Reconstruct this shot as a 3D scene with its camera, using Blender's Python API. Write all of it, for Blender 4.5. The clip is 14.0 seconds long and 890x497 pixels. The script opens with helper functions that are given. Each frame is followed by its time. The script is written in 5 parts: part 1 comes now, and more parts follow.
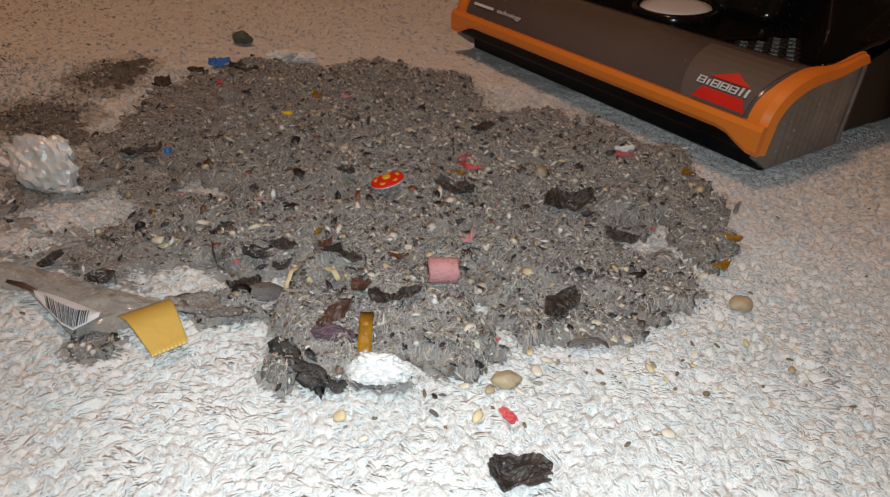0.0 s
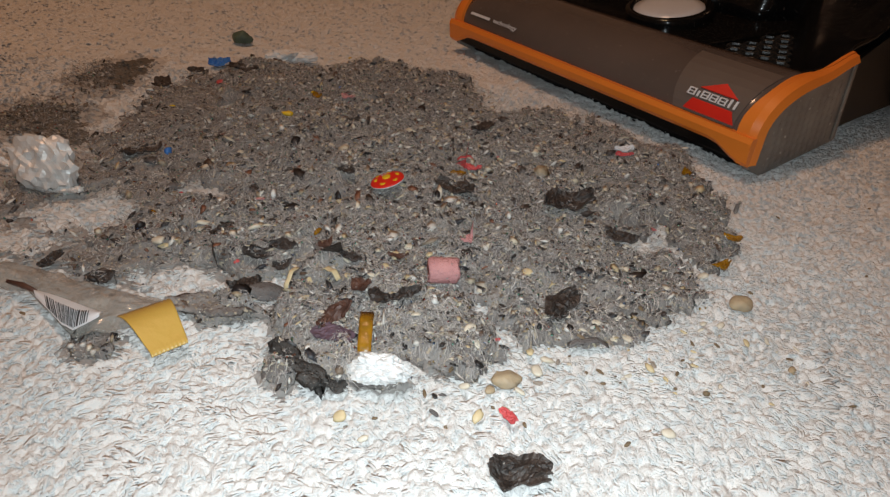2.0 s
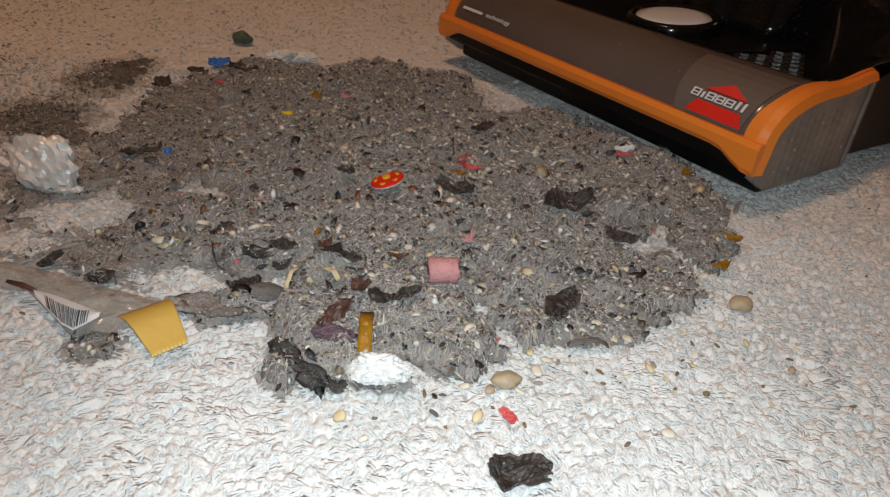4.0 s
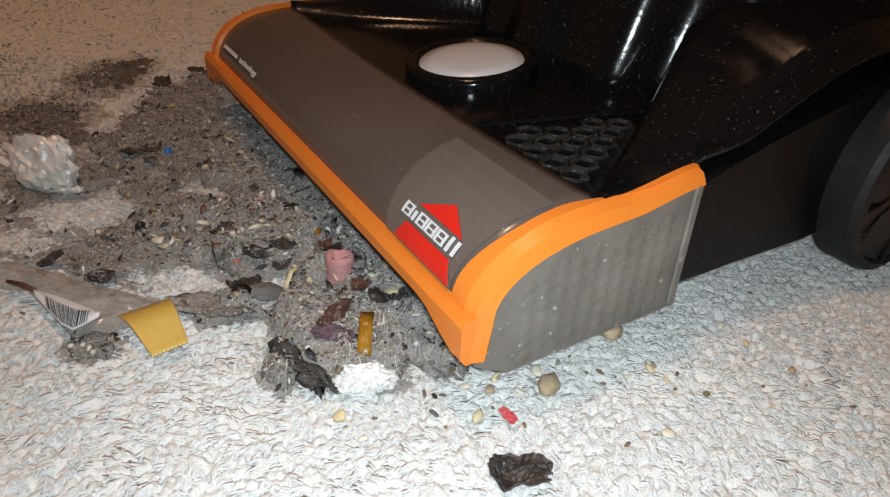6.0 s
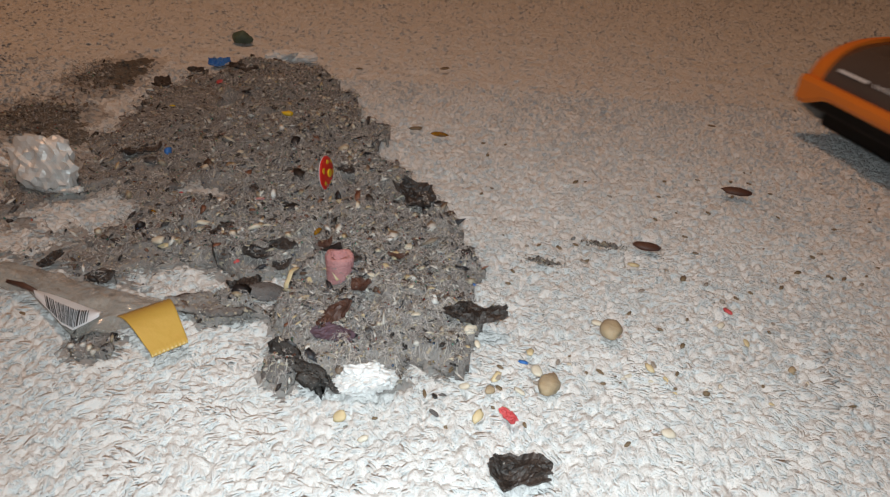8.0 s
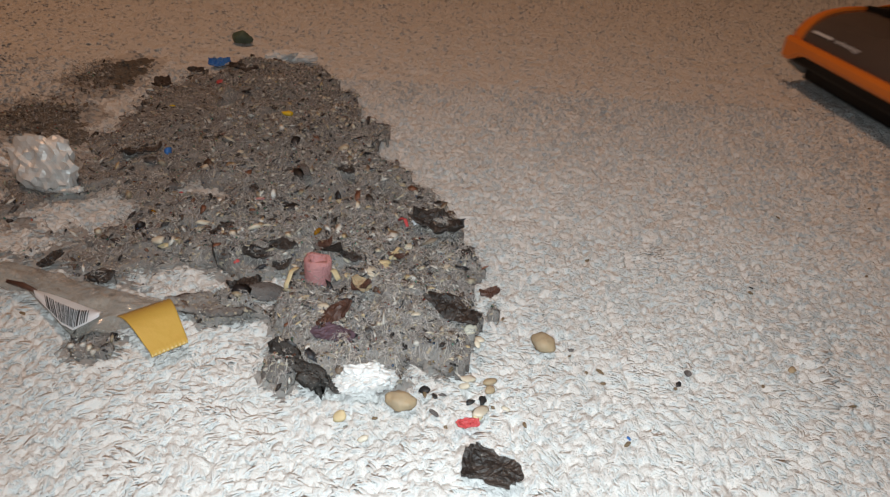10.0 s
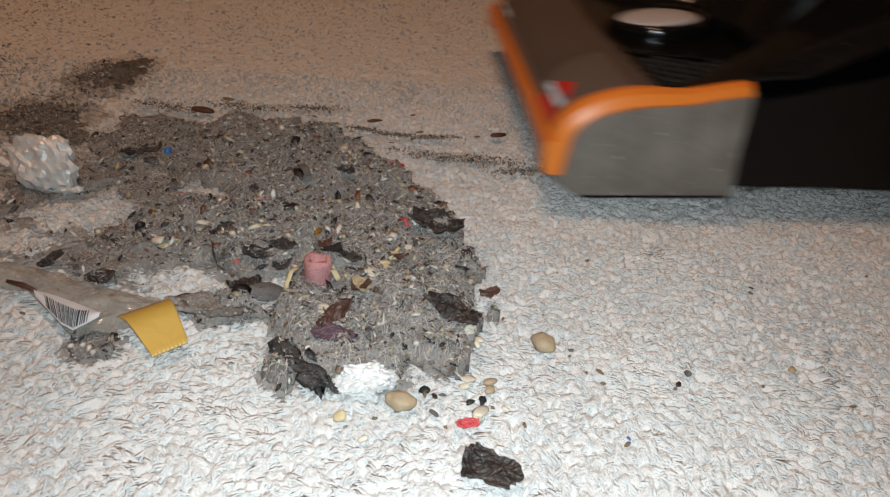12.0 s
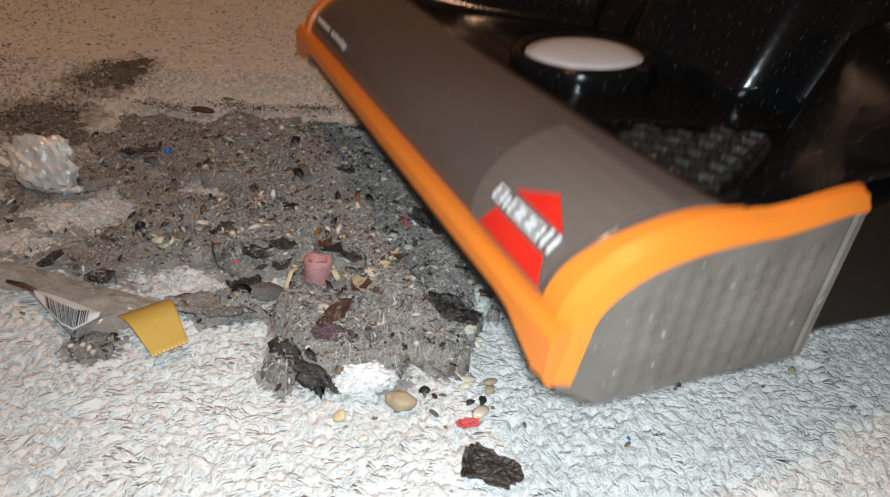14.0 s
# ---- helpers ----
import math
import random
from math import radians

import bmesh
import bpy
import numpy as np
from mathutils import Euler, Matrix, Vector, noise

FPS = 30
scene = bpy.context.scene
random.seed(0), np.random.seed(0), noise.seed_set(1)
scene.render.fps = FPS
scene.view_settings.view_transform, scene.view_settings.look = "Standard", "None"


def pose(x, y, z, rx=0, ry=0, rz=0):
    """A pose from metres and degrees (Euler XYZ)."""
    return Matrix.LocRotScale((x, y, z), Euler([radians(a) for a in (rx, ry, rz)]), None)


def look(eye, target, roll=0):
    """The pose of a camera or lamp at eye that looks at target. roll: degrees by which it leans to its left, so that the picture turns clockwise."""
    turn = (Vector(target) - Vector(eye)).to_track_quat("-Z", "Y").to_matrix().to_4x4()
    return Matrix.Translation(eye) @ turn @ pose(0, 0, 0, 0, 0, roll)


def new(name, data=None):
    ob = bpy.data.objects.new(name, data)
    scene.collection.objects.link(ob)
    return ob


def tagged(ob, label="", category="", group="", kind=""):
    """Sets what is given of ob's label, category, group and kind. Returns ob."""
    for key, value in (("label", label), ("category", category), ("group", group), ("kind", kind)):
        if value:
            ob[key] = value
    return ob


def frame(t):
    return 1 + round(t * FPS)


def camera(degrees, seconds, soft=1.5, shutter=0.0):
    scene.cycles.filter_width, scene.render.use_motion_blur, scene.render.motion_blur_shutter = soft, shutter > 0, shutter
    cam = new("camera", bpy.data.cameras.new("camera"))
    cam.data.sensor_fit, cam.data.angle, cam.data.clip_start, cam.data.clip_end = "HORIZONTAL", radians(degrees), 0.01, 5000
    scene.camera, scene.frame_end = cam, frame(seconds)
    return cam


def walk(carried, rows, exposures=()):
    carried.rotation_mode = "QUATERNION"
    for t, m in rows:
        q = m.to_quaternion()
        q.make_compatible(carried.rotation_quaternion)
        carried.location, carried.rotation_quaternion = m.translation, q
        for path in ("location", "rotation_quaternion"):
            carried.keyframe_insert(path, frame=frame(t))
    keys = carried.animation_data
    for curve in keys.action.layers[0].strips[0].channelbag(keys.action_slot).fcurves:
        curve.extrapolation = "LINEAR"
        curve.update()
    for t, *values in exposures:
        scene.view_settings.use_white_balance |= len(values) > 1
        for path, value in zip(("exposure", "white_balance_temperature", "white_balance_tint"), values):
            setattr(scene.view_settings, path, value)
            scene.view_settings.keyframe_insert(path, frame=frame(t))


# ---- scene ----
# ---- camera ----
cam = camera(66.81, 14.0, soft=1.3, shutter=0.5)
HEIGHT, TILT, LEAN = 0.1932, 31.73, 4.02
VIEW = pose(0, 0, HEIGHT, 90 - TILT, 0, 0) @ pose(0, 0, 0, 0, 0, LEAN)
walk(cam, [(0.0, VIEW), (14.0, VIEW)], [(0.0, -0.03), (7.0, -0.02), (8.0, -0.13), (10.3, -0.15), (11.5, -0.09), (12.0, -0.07), (12.5, -0.18), (13.0, -0.17), (13.5, -0.18), (14.0, -0.02)])

# ---- world and lights ----
world = bpy.data.worlds.new("room_dark")
scene.world = world
world.use_nodes = True
world.node_tree.nodes["Background"].inputs[0].default_value = (0.5, 0.6, 0.8, 1)
world.node_tree.nodes["Background"].inputs[1].default_value = 0.02

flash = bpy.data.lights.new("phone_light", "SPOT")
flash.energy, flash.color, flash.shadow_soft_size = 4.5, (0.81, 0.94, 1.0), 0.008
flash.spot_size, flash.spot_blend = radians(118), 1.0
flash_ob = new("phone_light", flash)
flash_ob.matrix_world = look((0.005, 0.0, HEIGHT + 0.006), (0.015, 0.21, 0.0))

bulb = bpy.data.lights.new("ceiling_bulb", "AREA")
bulb.shape, bulb.size, bulb.energy, bulb.color = "DISK", 0.22, 15.6, (1.0, 0.575, 0.345)
bulb_ob = new("ceiling_bulb", bulb)
bulb_ob.matrix_world = look((-0.35, 0.42, 2.28), (-0.35, 0.42, 0.0))

# ---- small tools ----
RNG = np.random.default_rng(7)
TABLE = np.random.default_rng(3).random((256, 256))


def vnoise(x, y, size, shift=0):
    """Smooth value noise from 0 to 1 with features of that size in metres."""
    u, v = np.asarray(x) / size + 37.3 * shift + 500, np.asarray(y) / size + 11.7 * shift + 500
    i, j = np.floor(u).astype(int), np.floor(v).astype(int)
    a, b = u - i, v - j
    a, b = a * a * (3 - 2 * a), b * b * (3 - 2 * b)
    t = lambda p, q: TABLE[(i + p) % 256, (j + q) % 256]
    return (t(0, 0) * (1 - a) + t(1, 0) * a) * (1 - b) + (t(0, 1) * (1 - a) + t(1, 1) * a) * b


def step(a, b, x):
    k = np.clip((np.asarray(x, float) - a) / (b - a), 0, 1)
    return k * k * (3 - 2 * k)


def raw_mesh(name, verts, tris, smooth=False):
    """A mesh from arrays of corners and of triangles or quads."""
    me = bpy.data.meshes.new(name)
    verts, tris = np.asarray(verts, np.float32).reshape(-1, 3), np.asarray(tris, np.int32)
    n = tris.shape[1]
    me.vertices.add(len(verts)), me.loops.add(tris.size), me.polygons.add(len(tris))
    me.vertices.foreach_set("co", verts.ravel())
    me.loops.foreach_set("vertex_index", tris.ravel())
    me.polygons.foreach_set("loop_start", np.arange(0, tris.size, n, dtype=np.int32))
    me.update(calc_edges=True)
    me.validate()
    if smooth:
        me.shade_smooth()
    return me


def part(name, shape, material, parent=None, label="", smooth=False):
    """One mesh object, from a bmesh or a mesh, under its parent."""
    if isinstance(shape, bmesh.types.BMesh):
        bmesh.ops.recalc_face_normals(shape, faces=shape.faces)
        me = bpy.data.meshes.new(name)
        shape.to_mesh(me)
        shape.free()
        if smooth:
            me.shade_smooth()
    else:
        me = shape
    me.materials.append(material)
    ob = new(name, me)
    if parent is not None:
        ob.parent = parent
    if label:
        ob["label"] = label
    return ob


def holder(name, label, category, group=""):
    ob = new(name)
    ob.empty_display_size = 0.02
    return tagged(ob, label, category, group)


def strands(at, lean, length, width, rings):
    """Curved tapering locks of fibre: base points, sideways lean at the tip, length, width; rings of (way along, share of width)."""
    n, k = len(at), len(rings)
    turn = RNG.random(n) * 6.283
    out = np.zeros((n, 3 * k + 1, 3), np.float32)
    for r, (t, w) in enumerate(rings):
        c = at + np.stack([lean[:, 0] * t * t, lean[:, 1] * t * t, length * t * (1 - 0.25 * t)], 1)
        for s in range(3):
            g = turn + s * 2.0944
            out[:, 3 * r + s] = c + np.stack([np.cos(g) * width * w, np.sin(g) * width * w, 0 * g], 1)
    out[:, -1] = at + np.stack([lean[:, 0], lean[:, 1], length * 0.75], 1)
    tri = []
    for r in range(k - 1):
        for s in range(3):
            a, b, c, d = 3 * r + s, 3 * r + (s + 1) % 3, 3 * r + 3 + s, 3 * r + 3 + (s + 1) % 3
            tri += [(a, b, d), (a, d, c)]
    for s in range(3):
        tri.append((3 * (k - 1) + s, 3 * (k - 1) + (s + 1) % 3, 3 * k))
    tris = (np.array(tri)[None] + (np.arange(n) * (3 * k + 1))[:, None, None]).reshape(-1, 3)
    return out.reshape(-1, 3), tris


def threads(x, y, long, width, lift, ground):
    """Thin curved fibres that lie along the ground, four points each, as flat ribbons."""
    n = len(x)
    a, bend = RNG.random(n) * 6.283, RNG.normal(0, 0.9, n)
    pts = []
    for k in range(4):
        hop = long / 3 * (k > 0)
        a = a + bend * (k > 0)
        x, y = x + np.cos(a) * hop, y + np.sin(a) * hop
        pts.append((x, y, ground(x, y) + lift * (0.35, 1.0, 0.9, 0.2)[k], a))
    out = np.zeros((n, 8, 3), np.float32)
    for k, (px, py, pz, pa) in enumerate(pts):
        for s in (0, 1):
            w = width * (2 * s - 1) * (0.7, 1, 1, 0.5)[k]
            out[:, 2 * k + s] = np.stack([px - np.sin(pa) * w, py + np.cos(pa) * w, pz + w * 0.5], 1)
    tri = [t for k in (0, 2, 4) for t in ((k, k + 1, k + 3), (k, k + 3, k + 2))]
    return out.reshape(-1, 3), (np.array(tri)[None] + (np.arange(n) * 8)[:, None, None]).reshape(-1, 3)


def flakes(at, size, flat):
    """Irregular lens-shaped crumbs, each tilted its own way."""
    n = len(at)
    ang = np.arange(6) * 1.0472
    ring = np.stack([np.cos(ang), np.sin(ang) * 0.65, 0 * ang], 1)
    base = np.concatenate([ring, [[0, 0, 1], [0, 0, -1]]])
    v = np.repeat(base[None], n, 0) * (0.7 + 0.6 * RNG.random((n, 8, 1)))
    v[:, :, 1] *= RNG.uniform(0.3, 1.3, n)[:, None]
    v[:, :, 2] *= flat[:, None]
    v *= size[:, None, None]
    a, b, c = RNG.random(n) * 6.283, RNG.normal(0, 0.5, n), RNG.normal(0, 0.5, n)
    x, y, z = v[..., 0], v[..., 1], v[..., 2]
    y, z = y * np.cos(b)[:, None] - z * np.sin(b)[:, None], y * np.sin(b)[:, None] + z * np.cos(b)[:, None]
    x, z = x * np.cos(c)[:, None] - z * np.sin(c)[:, None], x * np.sin(c)[:, None] + z * np.cos(c)[:, None]
    x, y = x * np.cos(a)[:, None] - y * np.sin(a)[:, None], x * np.sin(a)[:, None] + y * np.cos(a)[:, None]
    v = np.stack([x, y, z], -1) + at[:, None]
    tri = [(i, (i + 1) % 6, 6) for i in range(6)] + [((i + 1) % 6, i, 7) for i in range(6)]
    return v.reshape(-1, 3), (np.array(tri)[None] + (np.arange(n) * 8)[:, None, None]).reshape(-1, 3)


def slab(bm, x0, x1, y0, y1, z0, z1, bevel=0.0, seg=2):
    made = bmesh.ops.create_cube(bm, size=1, matrix=Matrix.Translation(((x0 + x1) / 2, (y0 + y1) / 2, (z0 + z1) / 2)) @ Matrix.Diagonal((x1 - x0, y1 - y0, z1 - z0, 1)))
    if bevel:
        edges = list({e for v in made["verts"] for e in v.link_edges})
        bmesh.ops.bevel(bm, geom=edges, offset=bevel, segments=seg, profile=0.5, affect="EDGES")
    return bm


def tube(bm, path, radii, sides=16, cap=True):
    """A round solid swept along points."""
    rows = []
    for i, p in enumerate(path):
        p = Vector(p)
        d = Vector(path[min(i + 1, len(path) - 1)]) - Vector(path[max(i - 1, 0)])
        q = d.to_track_quat("Z", "Y")
        rows.append([bm.verts.new(p + q @ Vector((math.cos(k * 6.2832 / sides) * radii[i], math.sin(k * 6.2832 / sides) * radii[i], 0))) for k in range(sides)])
    for a, b in zip(rows, rows[1:]):
        for k in range(sides):
            bm.faces.new((a[k], a[(k + 1) % sides], b[(k + 1) % sides], b[k]))
    if cap:
        bm.faces.new(rows[0]), bm.faces.new(rows[-1])
    return bm


def lathe(bm, outline, axis_turn, at, sides=40):
    """A turned solid from (radius, height) pairs, about its own z, posed."""
    m = Matrix.Translation(at) @ axis_turn
    rows = [[bm.verts.new(m @ Vector((r * math.cos(k * 6.28319 / sides), r * math.sin(k * 6.28319 / sides), h))) for k in range(sides)] for r, h in outline]
    for a, b in zip(rows, rows[1:]):
        for k in range(sides):
            bm.faces.new((a[k], a[(k + 1) % sides], b[(k + 1) % sides], b[k]))
    bm.faces.new(rows[0]), bm.faces.new(rows[-1])
    return bm


def sheet(bm, nu, nv, place, thick=0.0006):
    """A thin bent sheet with thickness: place(u, v) gives a point for u, v in 0..1."""
    top = [[bm.verts.new(place(i / nu, j / nv)) for j in range(nv + 1)] for i in range(nu + 1)]
    for i in range(nu):
        for j in range(nv):
            bm.faces.new((top[i][j], top[i + 1][j], top[i + 1][j + 1], top[i][j + 1]))
    bmesh.ops.recalc_face_normals(bm, faces=bm.faces)
    bmesh.ops.solidify(bm, geom=bm.faces[:], thickness=thick)
    return bm


# ---- materials ----
def material(name, colour, rough=0.6, metal=0.0, second=None, scale=60.0, bump=0.0, bump_scale=300.0, specks=None, speck_scale=400.0, speck_cut=0.68, clear=0.0, island=None, sheen=0.0, coat=0.0, gloss=0.5, glow_through=0.0, fluff=0.0):
    """A surface: two mixed tones, specks, relief; island: a ladder of colours, one for each loose piece."""
    m = bpy.data.materials.new(name)
    m.use_nodes = True
    t = m.node_tree
    b = t.nodes["Principled BSDF"]
    link = t.links.new
    b.inputs["Roughness"].default_value, b.inputs["Metallic"].default_value = rough, metal
    b.inputs["Sheen Weight"].default_value, b.inputs["Coat Weight"].default_value = sheen, coat
    b.inputs["Specular IOR Level"].default_value = gloss
    where = t.nodes.new("ShaderNodeTexCoord").outputs["Object"]

    def grain(size, detail=4.0):
        n = t.nodes.new("ShaderNodeTexNoise")
        n.inputs["Scale"].default_value, n.inputs["Detail"].default_value = size, detail
        link(where, n.inputs["Vector"])
        return n.outputs["Fac"]

    def ladder(stops, kind="LINEAR"):
        r = t.nodes.new("ShaderNodeValToRGB")
        r.color_ramp.interpolation = kind
        while len(r.color_ramp.elements) < len(stops):
            r.color_ramp.elements.new(0.5)
        for e, (p, c) in zip(r.color_ramp.elements, stops):
            e.position, e.color = p, (*c, 1)
        return r

    def mix(fac, a, c):
        n = t.nodes.new("ShaderNodeMix")
        n.data_type = "RGBA"
        link(fac, n.inputs["Factor"])
        link(a, n.inputs["A"])
        if isinstance(c, tuple):
            n.inputs["B"].default_value = (*c, 1)
        else:
            link(c, n.inputs["B"])
        return n.outputs["Result"]

    r = ladder([(0.32, colour), (0.68, second or tuple(0.75 * c for c in colour))])
    link(grain(scale), r.inputs["Fac"])
    tone = r.outputs["Color"]
    if island:
        r = ladder([(i / len(island), c) for i, c in enumerate(island)], "CONSTANT")
        link(t.nodes.new("ShaderNodeNewGeometry").outputs["Random Per Island"], r.inputs["Fac"])
        k = ladder([(0.3, (0.80, 0.80, 0.80)), (0.7, (1.04, 1.04, 1.04))])
        link(grain(scale), k.inputs["Fac"])
        n = t.nodes.new("ShaderNodeMix")
        n.data_type, n.blend_type = "RGBA", "MULTIPLY"
        n.inputs["Factor"].default_value = 1
        link(r.outputs["Color"], n.inputs["A"]), link(k.outputs["Color"], n.inputs["B"])
        tone = n.outputs["Result"]
    if specks:
        k = ladder([(speck_cut, (0, 0, 0)), (speck_cut + 0.04, (1, 1, 1))])
        link(grain(speck_scale, 1.0), k.inputs["Fac"])
        tone = mix(k.outputs["Color"], tone, specks)
    link(tone, b.inputs["Base Color"])
    if bump:
        h = t.nodes.new("ShaderNodeBump")
        h.inputs["Strength"].default_value, h.inputs["Distance"].default_value = bump, 0.002
        link(grain(bump_scale, 5.0), h.inputs["Height"])
        link(h.outputs["Normal"], b.inputs["Normal"])
    if fluff:
        g, k, u = t.nodes.new("ShaderNodeNewGeometry"), t.nodes.new("ShaderNodeVectorMath"), t.nodes.new("ShaderNodeVectorMath")
        k.operation, u.operation = "MULTIPLY_ADD", "NORMALIZE"
        k.inputs[1].default_value, k.inputs[2].default_value = (1 - fluff,) * 3, (0, 0, fluff)
        link(g.outputs["Normal"], k.inputs[0]), link(k.outputs[0], u.inputs[0]), link(u.outputs[0], b.inputs["Normal"])
    if glow_through:
        s, c = t.nodes.new("ShaderNodeMixShader"), t.nodes.new("ShaderNodeBsdfTranslucent")
        s.inputs["Fac"].default_value = glow_through
        link(tone, c.inputs["Color"])
        link(b.outputs[0], s.inputs[1]), link(c.outputs[0], s.inputs[2])
        link(s.outputs[0], t.nodes["Material Output"].inputs["Surface"])
    if clear:
        s, c = t.nodes.new("ShaderNodeMixShader"), t.nodes.new("ShaderNodeBsdfTransparent")
        s.inputs["Fac"].default_value = clear
        link(b.outputs[0], s.inputs[1]), link(c.outputs[0], s.inputs[2])
        link(s.outputs[0], t.nodes["Material Output"].inputs["Surface"])
    return m


CARPET = material("carpet_fibre", (0.82, 0.79, 0.76), 0.9, second=(0.72, 0.69, 0.65), scale=14, sheen=0.15, gloss=0.2, glow_through=0.14, fluff=0.5, island=[(0.835, 0.82, 0.80), (0.815, 0.80, 0.78), (0.855, 0.845, 0.825), (0.795, 0.775, 0.75)])
CARPET_BODY = material("carpet_body_fibre", (0.80, 0.78, 0.755), 0.95, second=(0.74, 0.72, 0.695), scale=160, gloss=0.15, bump=0.6, bump_scale=700, glow_through=0.1)
DUSTY = material("dusty_carpet_fibre", (0.440, 0.407, 0.374), 0.95, scale=60, gloss=0.15, glow_through=0.2, fluff=0.35, island=[(0.528, 0.495, 0.462), (0.440, 0.407, 0.380), (0.616, 0.583, 0.550), (0.363, 0.336, 0.314), (0.704, 0.671, 0.638), (0.484, 0.451, 0.424)])
SOILED = material("dark_soiled_fibre", (0.2, 0.17, 0.14), 0.95, scale=60, gloss=0.15, glow_through=0.1, fluff=0.35, island=[(0.24, 0.212, 0.18), (0.18, 0.158, 0.135), (0.31, 0.275, 0.235), (0.15, 0.132, 0.113)])
BACKING = material("carpet_backing", (0.76, 0.73, 0.70), 0.95, second=(0.68, 0.65, 0.62), scale=90, bump=0.8, bump_scale=260)
PAINT = material("wall_paint", (0.62, 0.55, 0.47), 0.8, second=(0.58, 0.52, 0.45), scale=4, bump=0.1, bump_scale=180)
CEIL = material("ceiling_paint", (0.8, 0.78, 0.74), 0.85, second=(0.76, 0.74, 0.7), scale=3, bump=0.1)
DUST = material("grey_dust", (0.331, 0.303, 0.279), 0.95, second=(0.138, 0.121, 0.112), scale=75, bump=1.0, bump_scale=520, specks=(0.409, 0.343, 0.256), speck_scale=420, speck_cut=0.62)
FUZZ = material("dust_fibre", (0.405, 0.373, 0.355), 0.9, scale=40, gloss=0.2, island=[(0.441, 0.410, 0.384), (0.330, 0.308, 0.290), (0.540, 0.505, 0.474), (0.405, 0.362, 0.314), (0.245, 0.223, 0.207), (0.381, 0.362, 0.367), (0.637, 0.578, 0.510), (0.344, 0.325, 0.319), (0.467, 0.433, 0.403)])
CRUMB = material("crumbs", (0.5, 0.42, 0.3), 0.55, scale=300, island=[(0.42, 0.35, 0.26), (0.52, 0.48, 0.42), (0.10, 0.06, 0.04), (0.60, 0.57, 0.52), (0.20, 0.15, 0.11), (0.022, 0.018, 0.018), (0.47, 0.40, 0.28), (0.035, 0.026, 0.022), (0.30, 0.26, 0.22), (0.02, 0.02, 0.022), (0.25, 0.22, 0.2), (0.68, 0.65, 0.60), (0.06, 0.045, 0.04), (0.34, 0.29, 0.24), (0.07, 0.06, 0.055), (0.16, 0.14, 0.13)])
CHAFF = material("chaff", (0.3, 0.25, 0.2), 0.5, scale=260, bump=0.4, island=[(0.028, 0.022, 0.02), (0.50, 0.45, 0.37), (0.05, 0.035, 0.03), (0.38, 0.31, 0.21), (0.02, 0.018, 0.02), (0.62, 0.59, 0.54), (0.12, 0.07, 0.045), (0.30, 0.24, 0.18), (0.03, 0.03, 0.035), (0.46, 0.40, 0.30), (0.09, 0.085, 0.085)])
PALE = material("shell_chips", (0.7, 0.66, 0.6), 0.5, scale=260, bump=0.2, island=[(0.72, 0.68, 0.61), (0.66, 0.58, 0.44), (0.78, 0.76, 0.72), (0.025, 0.02, 0.02), (0.60, 0.47, 0.28), (0.02, 0.018, 0.018), (0.74, 0.70, 0.64), (0.22, 0.09, 0.05), (0.70, 0.62, 0.50)])
GLITTER = material("glitter", (0.9, 0.9, 0.9), 0.22, 1.0, island=[(0.9, 0.88, 0.85), (0.9, 0.25, 0.2), (0.9, 0.7, 0.3), (0.3, 0.5, 0.95), (0.95, 0.95, 0.95), (0.2, 0.8, 0.6)])
DARK = material("dark_crumbs", (0.03, 0.025, 0.025), 0.6, island=[(0.02, 0.018, 0.018), (0.05, 0.035, 0.03), (0.09, 0.04, 0.03), (0.03, 0.03, 0.06), (0.2, 0.14, 0.08)])
ORANGE = material("orange_plastic", (0.83, 0.235, 0.03), 0.36, second=(0.80, 0.22, 0.027), scale=9, bump=0.03, bump_scale=900)
BLACK = material("gloss_black_plastic", (0.005, 0.005, 0.0055), 0.14, second=(0.0055, 0.0052, 0.005), scale=30, bump=0.05, bump_scale=240, specks=(0.075, 0.066, 0.058), speck_scale=620, speck_cut=0.70, gloss=0.24)
CELL = material("dusty_black_cells", (0.012, 0.0115, 0.011), 0.3, second=(0.03, 0.028, 0.026), scale=130, bump=0.2, bump_scale=500, specks=(0.10, 0.09, 0.08), speck_scale=700, speck_cut=0.66, gloss=0.22)
BASE = material("matt_black_plastic", (0.0035, 0.0035, 0.004), 0.42, second=(0.006, 0.0055, 0.0055), scale=40, bump=0.08, bump_scale=500, gloss=0.2)
RUBBER = material("rubber", (0.013, 0.013, 0.014), 0.5, second=(0.02, 0.02, 0.02), scale=60, bump=0.1, gloss=0.3)
SMOKE = material("smoked_plastic", (0.132, 0.100, 0.086), 0.2, second=(0.105, 0.082, 0.072), scale=12, clear=0.10, bump=0.03, bump_scale=600, specks=(0.30, 0.27, 0.24), speck_scale=520, speck_cut=0.76)
CLEAR = material("dusty_clear_plastic", (0.27, 0.242, 0.212), 0.22, second=(0.165, 0.147, 0.128), scale=34, clear=0.12, bump=0.15, bump_scale=160, specks=(0.42, 0.39, 0.35), speck_scale=260, speck_cut=0.70)
BADGE = material("badge_print", (0.155, 0.124, 0.107), 0.25, second=(0.14, 0.112, 0.097), scale=30, clear=0.05)
RED = material("red_print", (0.72, 0.025, 0.012), 0.4, second=(0.66, 0.02, 0.012), scale=50)
WHITE = material("white_print", (0.72, 0.72, 0.74), 0.45, second=(0.66, 0.66, 0.68), scale=50)
